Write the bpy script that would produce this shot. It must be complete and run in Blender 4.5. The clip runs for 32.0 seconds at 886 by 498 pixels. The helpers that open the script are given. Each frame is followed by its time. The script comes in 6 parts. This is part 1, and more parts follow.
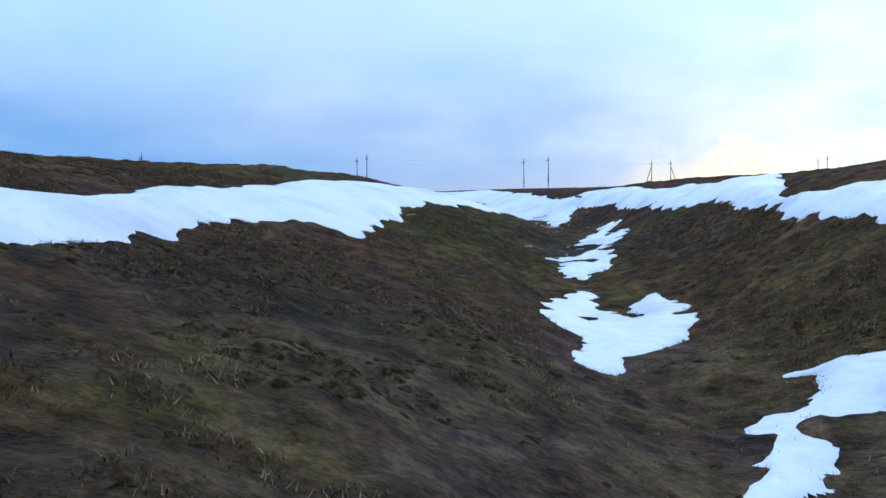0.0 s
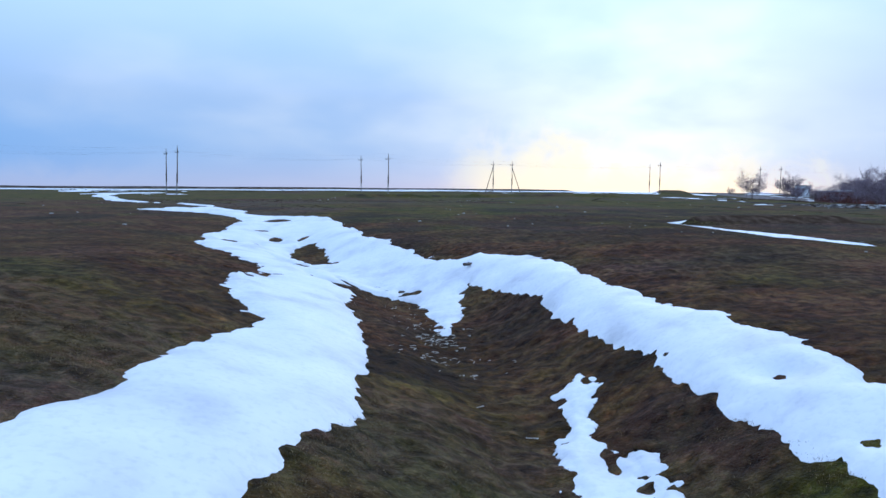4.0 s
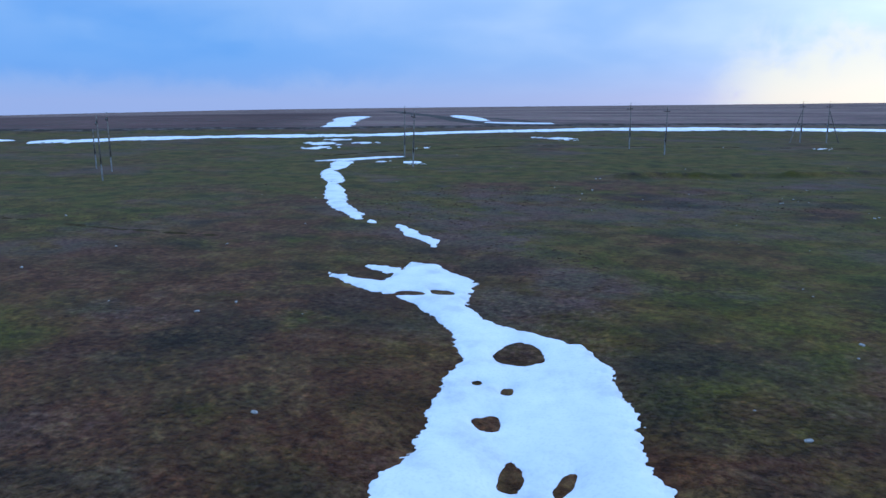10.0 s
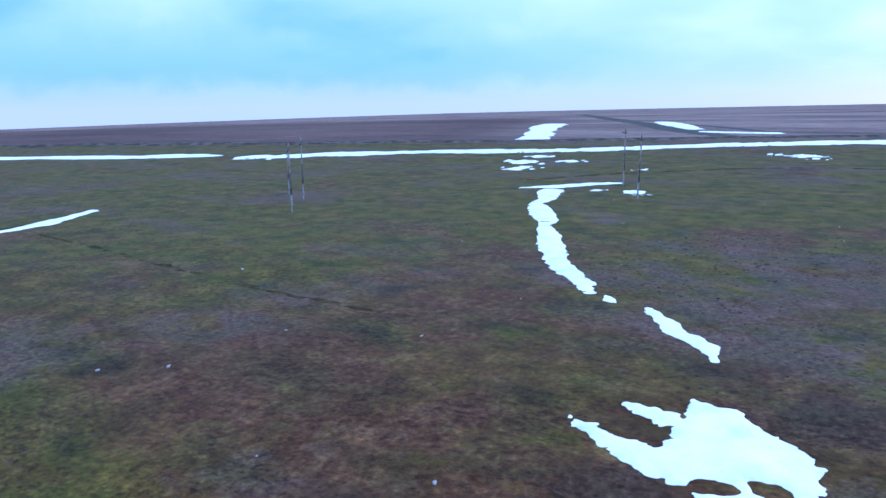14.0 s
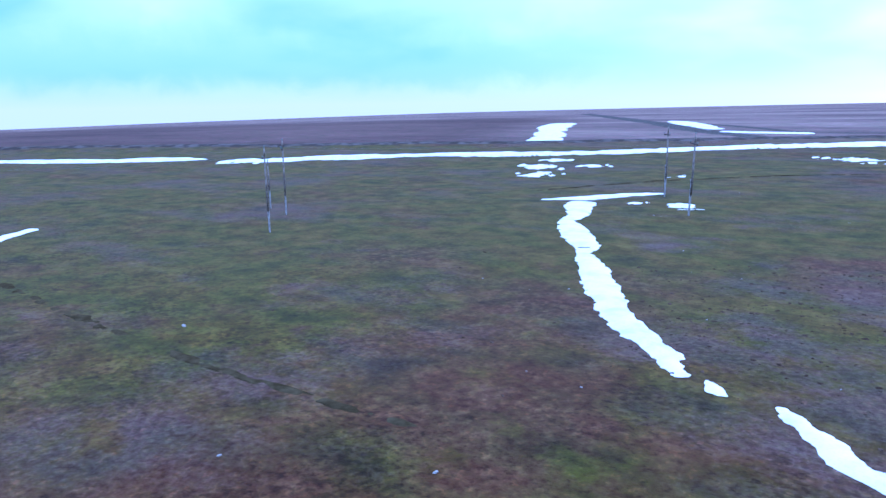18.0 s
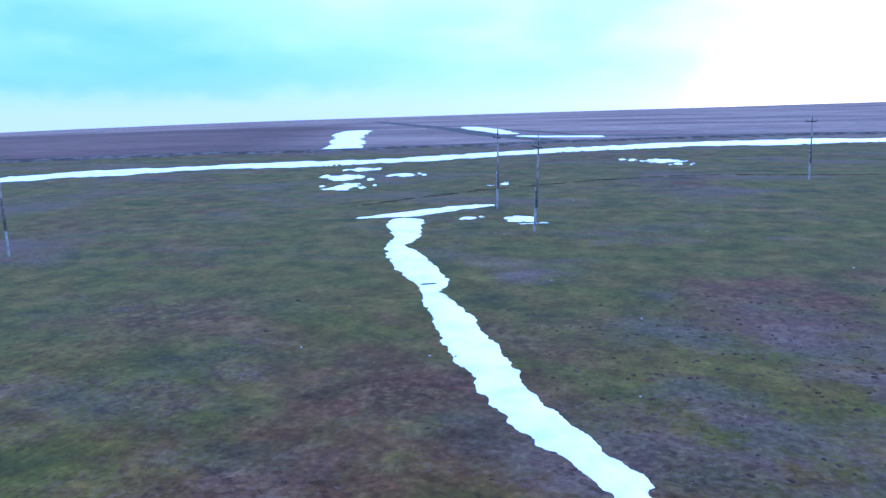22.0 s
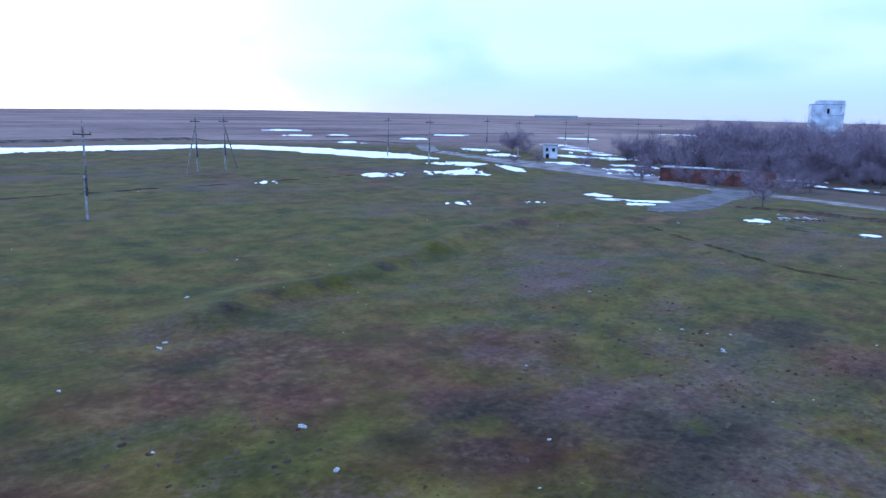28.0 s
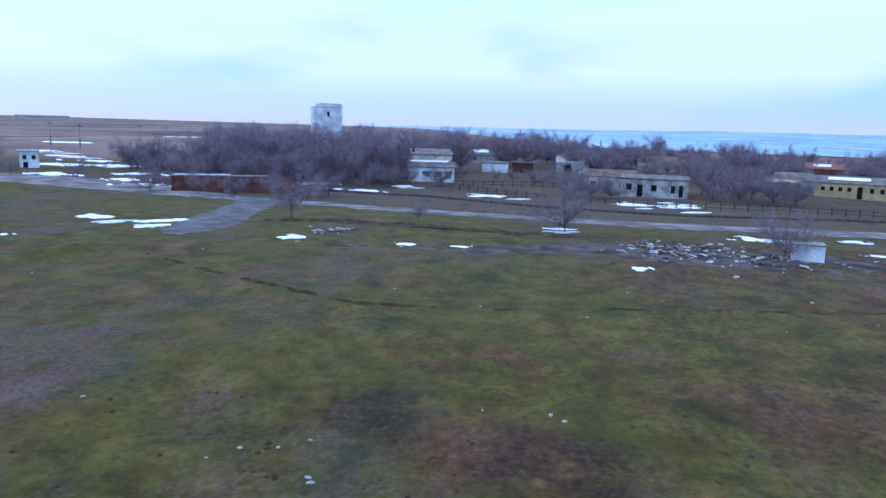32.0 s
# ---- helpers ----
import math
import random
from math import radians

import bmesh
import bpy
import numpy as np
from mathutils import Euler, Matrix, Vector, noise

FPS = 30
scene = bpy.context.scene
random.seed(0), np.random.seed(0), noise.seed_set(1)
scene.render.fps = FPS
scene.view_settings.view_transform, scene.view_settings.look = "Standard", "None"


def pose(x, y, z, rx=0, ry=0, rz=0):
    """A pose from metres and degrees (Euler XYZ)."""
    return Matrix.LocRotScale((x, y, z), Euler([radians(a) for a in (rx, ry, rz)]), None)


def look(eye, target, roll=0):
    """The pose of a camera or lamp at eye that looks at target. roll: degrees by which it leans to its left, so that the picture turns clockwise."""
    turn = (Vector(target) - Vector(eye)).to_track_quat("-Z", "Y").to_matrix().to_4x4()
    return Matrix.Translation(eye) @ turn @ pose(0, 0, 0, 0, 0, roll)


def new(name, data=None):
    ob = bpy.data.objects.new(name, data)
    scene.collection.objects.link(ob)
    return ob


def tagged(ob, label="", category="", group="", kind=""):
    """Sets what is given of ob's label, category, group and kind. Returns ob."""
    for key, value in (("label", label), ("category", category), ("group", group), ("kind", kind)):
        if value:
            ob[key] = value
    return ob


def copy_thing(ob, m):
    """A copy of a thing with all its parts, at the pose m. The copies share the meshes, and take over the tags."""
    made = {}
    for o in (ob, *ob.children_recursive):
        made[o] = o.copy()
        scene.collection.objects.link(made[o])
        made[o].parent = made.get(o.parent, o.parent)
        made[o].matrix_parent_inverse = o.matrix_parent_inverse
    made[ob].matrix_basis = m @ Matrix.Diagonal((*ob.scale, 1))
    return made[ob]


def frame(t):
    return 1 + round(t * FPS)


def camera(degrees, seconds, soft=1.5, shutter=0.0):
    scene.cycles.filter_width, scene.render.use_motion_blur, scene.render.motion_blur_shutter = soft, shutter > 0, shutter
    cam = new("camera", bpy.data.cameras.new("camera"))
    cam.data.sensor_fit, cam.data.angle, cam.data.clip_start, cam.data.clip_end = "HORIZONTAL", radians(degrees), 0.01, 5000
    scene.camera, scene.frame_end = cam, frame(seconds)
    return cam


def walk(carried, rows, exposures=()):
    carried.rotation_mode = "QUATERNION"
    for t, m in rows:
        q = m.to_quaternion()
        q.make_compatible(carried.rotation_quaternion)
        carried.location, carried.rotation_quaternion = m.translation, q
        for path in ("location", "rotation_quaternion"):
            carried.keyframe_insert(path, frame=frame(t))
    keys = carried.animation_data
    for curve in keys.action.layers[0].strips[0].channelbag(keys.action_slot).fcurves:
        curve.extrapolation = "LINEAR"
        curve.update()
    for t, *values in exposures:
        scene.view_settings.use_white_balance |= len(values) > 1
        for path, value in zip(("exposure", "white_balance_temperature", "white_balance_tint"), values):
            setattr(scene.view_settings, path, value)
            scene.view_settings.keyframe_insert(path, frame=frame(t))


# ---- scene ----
# ---- camera ----
cam = camera(62.6, 32.0, 1.5)
PATH = [
    (0, (5.389, -31.307, -2.716), (4.962, -29.357, -2.831), -1.0),
    (0.5, (4.549, -29.241, -2.817), (4.058, -27.306, -2.936), -0.9),
    (1, (3.674, -27.251, -2.965), (3.182, -25.315, -3.080), -0.9),
    (1.5, (3.022, -25.275, -2.875), (2.609, -23.321, -2.987), -0.7),
    (2, (2.702, -23.284, -2.141), (2.480, -21.300, -2.261), -0.2),
    (2.5, (2.639, -21.073, -1.333), (2.606, -19.077, -1.449), 0.1),
    (3, (2.651, -18.764, -0.411), (2.666, -16.767, -0.525), 0.4),
    (3.5, (2.466, -16.623, 0.382), (2.494, -14.626, 0.274), 0.5),
    (5.5, (0.893, -5.912, 3.825), (0.927, -3.955, 3.415), 0.3),
    (6, (0.576, -3.781, 4.646), (0.609, -1.823, 4.239), 0.3),
    (6.5, (0.204, -1.6, 5.452), (0.242, 0.358, 5.048), 0.6),
    (7, (-0.161, 0.808, 6.255), (-0.122, 2.768, 5.856), 0.8),
    (7.5, (-0.407, 3.228, 7.133), (-0.378, 5.188, 6.736), 0.7),
    (8, (-0.681, 5.464, 8.123), (-0.661, 7.423, 7.722), 0.5),
    (8.5, (-1.151, 7.64, 9.019), (-1.183, 9.599, 8.617), 0.5),
    (9, (-1.778, 9.887, 9.825), (-1.995, 11.833, 9.421), 0.4),
    (9.5, (-2.598, 12.168, 10.525), (-3.022, 14.08, 10.122), 0.2),
    (10, (-3.591, 14.419, 11.261), (-4.218, 16.275, 10.858), -0.1),
    (10.5, (-4.783, 16.555, 11.984), (-5.606, 18.333, 11.585), -0.4),
    (11, (-6.104, 18.526, 12.732), (-7.111, 20.208, 12.335), -0.8),
    (11.5, (-7.48, 20.397, 13.498), (-8.554, 22.036, 13.101), -1.0),
    (12, (-8.838, 22.249, 14.185), (-9.924, 23.881, 13.791), -1.1),
    (12.5, (-10.184, 24.076, 14.515), (-11.27, 25.709, 14.123), -1.2),
    (13, (-11.506, 25.837, 14.409), (-12.591, 27.471, 14.018), -1.1),
    (13.5, (-12.901, 27.585, 14.088), (-13.983, 29.221, 13.696), -0.9),
    (14, (-14.448, 29.398, 13.723), (-15.529, 31.035, 13.33), -0.9),
    (14.5, (-15.898, 31.19, 13.453), (-16.981, 32.825, 13.059), -1.0),
    (16.5, (-20.838, 38.46, 13.397), (-21.919, 40.095, 13.002), -1.0),
    (17, (-22.198, 40.286, 13.396), (-23.282, 41.92, 13.001), -1.0),
    (17.5, (-23.624, 42.008, 13.393), (-24.706, 43.643, 12.998), -1.0),
    (18, (-25.043, 43.76, 13.378), (-26.127, 45.394, 12.984), -1.0),
    (18.5, (-26.416, 45.504, 13.343), (-27.501, 47.137, 12.948), -1.0),
    (19, (-27.786, 47.321, 13.265), (-28.872, 48.954, 12.871), -1.0),
    (19.5, (-29.176, 49.03, 13.256), (-30.264, 50.661, 12.861), -1.0),
    (20, (-30.545, 50.73, 13.191), (-31.634, 52.361, 12.797), -0.9),
    (20.5, (-31.846, 52.437, 13.023), (-32.921, 54.077, 12.632), -1.0),
    (21, (-33.032, 54.249, 12.743), (-33.941, 55.989, 12.358), -1.0),
    (21.5, (-33.964, 56.245, 12.477), (-34.694, 58.067, 12.094), -1.3),
    (22, (-34.719, 58.418, 12.281), (-35.305, 60.292, 11.899), -1.3),
    (22.5, (-35.365, 60.76, 12.147), (-35.782, 62.679, 11.765), -1.2),
    (23, (-35.726, 63.277, 12.017), (-35.97, 65.225, 11.634), -0.8),
    (23.5, (-35.825, 65.788, 11.839), (-35.896, 67.75, 11.458), -0.5),
    (24, (-35.748, 68.223, 11.662), (-35.649, 70.184, 11.282), -0.3),
    (24.5, (-35.454, 70.597, 11.56), (-35.187, 72.543, 11.179), -0.2),
    (25, (-34.951, 72.919, 11.525), (-34.523, 74.835, 11.146), 0.0),
    (25.5, (-34.366, 75.207, 11.577), (-33.777, 77.08, 11.196), 0.4),
    (27.5, (-29.697, 83.987, 11.632), (-28.527, 85.566, 11.259), 1.0),
    (28, (-28.402, 85.702, 11.658), (-27.104, 87.178, 11.288), 1.1),
    (28.5, (-26.985, 87.234, 11.605), (-25.566, 88.595, 11.238), 1.1),
    (29, (-25.496, 88.615, 11.603), (-23.967, 89.851, 11.239), 1.2),
    (29.5, (-23.987, 89.877, 11.558), (-22.358, 90.98, 11.2), 1.4),
    (30, (-22.384, 91.068, 11.607), (-20.667, 92.031, 11.253), 1.5),
    (30.5, (-20.722, 92.157, 11.648), (-18.929, 92.97, 11.297), 1.5),
    (31, (-18.909, 93.069, 11.617), (-17.053, 93.727, 11.272), 1.5),
    (31.5, (-16.967, 93.832, 11.639), (-15.06, 94.329, 11.297), 1.5),
    (32, (-14.896, 94.506, 11.586), (-12.964, 94.901, 11.25), 1.6),
]
EXPOSURES = [(0, -0.2, 5450, 13), (1.5, -0.2, 5450, 13), (3, -0.2, 5600, 15), (6, -0.48, 4950, 13), (7.5, -0.5, 4900, 13), (9, -0.42, 4900, 13), (10.5, -0.36, 4850, 14), (11.2, -0.22, 4850, 15), (12.2, 0.08, 4850, 17), (14, 0.4, 4800, 20),
             (17, 0.62, 4540, 28), (19, 0.75, 4540, 30), (23, 0.52, 4300, 22), (25, 0.36, 4380, 21), (28, 0.38, 4800, 22), (32, 0.34, 5250, 21)]
walk(cam, [(t, look(eye, target, roll)) for t, eye, target, roll in PATH], EXPOSURES)

# ---- world, sun ----
SUN_TURN, SUN_RISE = 16.0, 7.0          # degrees to the right of +y, and above the horizon
world = bpy.data.worlds.new("winter_sky")
scene.world = world
world.use_nodes = True


def node(tree, kind, **values):
    n = tree.nodes.new(kind)
    for key, value in values.items():
        n.inputs[key].default_value = value
    return n


def ramp(tree, source, stops):
    n = tree.nodes.new("ShaderNodeValToRGB")
    while len(n.color_ramp.elements) < len(stops):
        n.color_ramp.elements.new(0.5)
    for e, (at, colour) in zip(n.color_ramp.elements, stops):
        e.position, e.color = at, (*colour, 1)
    tree.links.new(source, n.inputs[0])
    return n.outputs[0]


def math_node(tree, operation, a, b=0.0, c=0.0):
    n = tree.nodes.new("ShaderNodeMath")
    n.operation = operation
    for socket, value in zip(n.inputs, (a, b, c)):
        if isinstance(value, (int, float)):
            socket.default_value = value
        else:
            tree.links.new(value, socket)
    return n.outputs[0]


def blend(tree, kind, share, a, b):
    n = tree.nodes.new("ShaderNodeMix")
    n.data_type, n.blend_type, n.clamp_factor = "RGBA", kind, True
    for socket, value in ((n.inputs[0], share), (n.inputs[6], a), (n.inputs[7], b)):
        if isinstance(value, (int, float)):
            socket.default_value = value
        elif isinstance(value, tuple):
            socket.default_value = (*value, 1)
        else:
            tree.links.new(value, socket)
    return n.outputs[2]


def span(t, value, start, stop):
    """0 to 1 as a value goes from start to stop."""
    n = t.nodes.new("ShaderNodeMapRange")
    n.interpolation_type = "SMOOTHSTEP"
    n.inputs[1].default_value, n.inputs[2].default_value = min(start, stop), max(start, stop)
    n.inputs[3].default_value, n.inputs[4].default_value = (0.0, 1.0) if start < stop else (1.0, 0.0)
    t.links.new(value, n.inputs[0])
    return n.outputs[0]


def build_sky():
    t = world.node_tree
    t.nodes.clear()
    out = t.nodes.new("ShaderNodeOutputWorld")
    back = t.nodes.new("ShaderNodeBackground")
    back.inputs["Strength"].default_value = SKY_STRENGTH
    t.links.new(back.outputs[0], out.inputs[0])
    sky = t.nodes.new("ShaderNodeTexSky")
    sky.sky_type, sky.sun_disc = "NISHITA", False
    sky.sun_elevation, sky.sun_rotation = radians(SUN_RISE), radians(SUN_TURN)
    sky.dust_density, sky.ozone_density = 0.6, 2.0
    where = t.nodes.new("ShaderNodeTexCoord")
    split = t.nodes.new("ShaderNodeSeparateXYZ")
    t.links.new(where.outputs["Generated"], split.inputs[0])
    high = math_node(t, "MAXIMUM", split.outputs[2], 0.0)
    # the cloud sheet: the direction laid onto a level plane
    flat = t.nodes.new("ShaderNodeCombineXYZ")
    below = math_node(t, "ADD", high, 0.30)
    t.links.new(math_node(t, "DIVIDE", split.outputs[0], below), flat.inputs[0])
    t.links.new(math_node(t, "DIVIDE", split.outputs[1], below), flat.inputs[1])
    big = node(t, "ShaderNodeTexNoise", Scale=1.2, Detail=3.0, Roughness=0.4, Distortion=0.3)
    fine = node(t, "ShaderNodeTexNoise", Scale=3.6, Detail=4.0, Roughness=0.45, Distortion=0.2)
    t.links.new(flat.outputs[0], big.inputs["Vector"])
    t.links.new(flat.outputs[0], fine.inputs["Vector"])
    mass = math_node(t, "ADD", math_node(t, "MULTIPLY", big.outputs[0], 0.82), math_node(t, "MULTIPLY", fine.outputs[0], 0.18))
    # the sheet is thinner and bluer to the west, thicker towards the sun
    side = t.nodes.new("ShaderNodeVectorMath")
    side.operation = "DOT_PRODUCT"
    t.links.new(where.outputs["Generated"], side.inputs[0])
    side.inputs[1].default_value = (0.97, 0.24, 0.0)
    mass = math_node(t, "ADD", mass, math_node(t, "MULTIPLY", side.outputs["Value"], 0.135))
    # and brightest about the hidden sun
    sunward = t.nodes.new("ShaderNodeVectorMath")
    sunward.operation = "DOT_PRODUCT"
    t.links.new(where.outputs["Generated"], sunward.inputs[0])
    sunward.inputs[1].default_value = (math.sin(radians(4)), math.cos(radians(4)), 0.0)
    mass = math_node(t, "ADD", mass, math_node(t, "MULTIPLY", math_node(t, "POWER", math_node(t, "MAXIMUM", sunward.outputs["Value"], 0.0), 9.0), 0.10))
    eastward = t.nodes.new("ShaderNodeVectorMath")
    eastward.operation = "DOT_PRODUCT"
    t.links.new(where.outputs["Generated"], eastward.inputs[0])
    eastward.inputs[1].default_value = (math.sin(radians(56)), math.cos(radians(56)), 0.0)
    mass = math_node(t, "ADD", mass, math_node(t, "MULTIPLY", math_node(t, "POWER", math_node(t, "MAXIMUM", eastward.outputs["Value"], 0.0), 8.0), 0.09))
    cloud = ramp(t, mass, SKY_CLOUD)
    cloud = blend(t, "MIX", ramp(t, high, [(0.09, (0, 0, 0)), (0.24, (0.6, 0.6, 0.6))]), cloud, (0.60, 0.77, 0.96))
    # thin bright band under the sheet, along the horizon
    low = ramp(t, high, SKY_LOW)
    rim = ramp(t, high, [(0.0, (1, 1, 1)), (0.03, (0.7, 0.7, 0.7)), (0.07, (0, 0, 0))])
    sheet = blend(t, "MIX", rim, cloud, low)
    # the glow of the sun behind the cloud
    aim = t.nodes.new("ShaderNodeVectorMath")
    aim.operation = "DOT_PRODUCT"
    t.links.new(where.outputs["Generated"], aim.inputs[0])
    aim.inputs[1].default_value = (math.sin(radians(SUN_TURN)), math.cos(radians(SUN_TURN)), 0.09)
    near = math_node(t, "MAXIMUM", aim.outputs["Value"], 0.0)
    wide = math_node(t, "MULTIPLY", math_node(t, "POWER", near, 5.0), GLOW[0])
    tight = math_node(t, "MULTIPLY", math_node(t, "POWER", near, 55.0), GLOW[1])
    glow = t.nodes.new("ShaderNodeCombineXYZ")
    patch = math_node(t, "MULTIPLY", math_node(t, "ADD", wide, tight), math_node(t, "ADD", math_node(t, "MULTIPLY", fine.outputs[0], 1.6), 0.2))
    for n, share in enumerate(GLOW_TINT):
        t.links.new(math_node(t, "MULTIPLY", patch, share), glow.inputs[n])
    lit = blend(t, "ADD", 1.0, sheet, glow.outputs[0])
    # degrees round from +y and above the horizon, for the two marked features of this sky
    turn = math_node(t, "MULTIPLY", math_node(t, "ARCTAN2", split.outputs[0], split.outputs[1]), 57.3)
    rise = math_node(t, "MULTIPLY", split.outputs[2], 57.3)
    wisp = node(t, "ShaderNodeTexNoise", Scale=17.0, Detail=6.0, Roughness=0.6, Distortion=0.4)
    t.links.new(where.outputs["Generated"], wisp.inputs["Vector"])
    stir = math_node(t, "SUBTRACT", wisp.outputs[0], 0.5)
    # a deep blue bank of cloud low in the west
    bank_low = math_node(t, "ADD", rise, math_node(t, "MULTIPLY", stir, 3.0))
    west = math_node(t, "MULTIPLY", span(t, turn, -13.0, -31.0), math_node(t, "MULTIPLY", span(t, bank_low, 0.6, 2.4), span(t, bank_low, 7.5, 3.2)))
    lit = blend(t, "MIX", math_node(t, "MULTIPLY", west, 0.45), lit, (0.20, 0.50, 0.95))
    # the gap under the cloud edge where the sun shows through
    gap_left, gap_high, gap_right = span(t, turn, -1.0, 6.0), span(t, turn, 18.0, 11.0), span(t, turn, 38.0, 22.0)
    edge = math_node(t, "MULTIPLY", gap_left, math_node(t, "ADD", math_node(t, "MULTIPLY", gap_right, 2.0), math_node(t, "MULTIPLY", gap_high, 2.3)))
    edge = math_node(t, "ADD", edge, math_node(t, "MULTIPLY", stir, 10.0))
    gap = math_node(t, "MULTIPLY", math_node(t, "MULTIPLY", span(t, math_node(t, "SUBTRACT", rise, edge), 2.0, -2.6), gap_left), gap_right)
    lit = blend(t, "MIX", math_node(t, "MULTIPLY", gap, 0.95), lit, (1.22, 1.13, 0.84))
    # the thin cloud overhead lets more light through
    over = ramp(t, high, [(0.0, (0.85, 0.85, 0.85)), (0.12, (0.9, 0.9, 0.9)), (0.22, (1.2, 1.2, 1.2)), (0.75, (1.8, 1.8, 1.8))])
    lit = blend(t, "MULTIPLY", 1.0, lit, over)
    t.links.new(blend(t, "ADD", 0.010, lit, sky.outputs[0]), back.inputs["Color"])


SKY_STRENGTH = 1.0
SKY_CLOUD = [(0.31, (0.25, 0.51, 0.90)), (0.44, (0.44, 0.66, 0.94)), (0.55, (0.50, 0.70, 0.96)), (0.70, (0.70, 0.84, 0.99))]
SKY_LOW = [(0.0, (0.58, 0.66, 0.88)), (0.05, (0.42, 0.63, 0.94))]
GLOW, GLOW_TINT = (0.03, 0.31), (1.0, 0.90, 0.52)
build_sky()

sun = new("sun", bpy.data.lights.new("sun", "SUN"))
sun.data.energy, sun.data.angle, sun.data.color = 0.5, radians(30), (1.0, 0.95, 0.88)
sun.matrix_world = look((0, 0, 60), (-math.sin(radians(SUN_TURN)) * 60, -math.cos(radians(SUN_TURN)) * 60, 60 - 60 * math.tan(radians(22))))

# ---- materials ----


def material(name, rough=0.9, metal=0.0):
    m = bpy.data.materials.new(name)
    m.use_nodes = True
    p = m.node_tree.nodes["Principled BSDF"]
    p.inputs["Roughness"].default_value, p.inputs["Metallic"].default_value = rough, metal
    p.inputs["Specular IOR Level"].default_value = 0.25
    return m, m.node_tree, p


def noise_at(t, scale, detail=4.0, rough=0.55, stretch=None, kind="Object"):
    where = t.nodes.new("ShaderNodeTexCoord")
    n = node(t, "ShaderNodeTexNoise", Scale=scale, Detail=detail, Roughness=rough)
    if stretch:
        m = t.nodes.new("ShaderNodeMapping")
        m.inputs["Scale"].default_value = stretch
        t.links.new(where.outputs[kind], m.inputs[0])
        t.links.new(m.outputs[0], n.inputs["Vector"])
    else:
        t.links.new(where.outputs[kind], n.inputs["Vector"])
    return n.outputs[0]


def bump(t, p, height, strength, distance):
    b = t.nodes.new("ShaderNodeBump")
    b.inputs["Strength"].default_value, b.inputs["Distance"].default_value = strength, distance
    t.links.new(height, b.inputs["Height"])
    t.links.new(b.outputs[0], p.inputs["Normal"])


def worn(name, light, dark, rough=0.85, scale=3.0, relief=0.02, metal=0.0, mottled=0.5, shine=0.2):
    """A plain surface with stains at two scales and a fine grain."""
    m, t, p = material(name, rough, metal)
    p.inputs["Specular IOR Level"].default_value = shine
    a = ramp(t, noise_at(t, scale, 5), [(0.5 - 0.2 * mottled, dark), (0.5 + 0.25 * mottled, light)])
    fine = noise_at(t, scale * 9, 3)
    t.links.new(blend(t, "MULTIPLY", 0.45, a, ramp(t, fine, [(0.3, (0.55, 0.55, 0.55)), (0.62, (1, 1, 1))])), p.inputs["Base Color"])
    bump(t, p, fine, 0.5, relief)
    return m


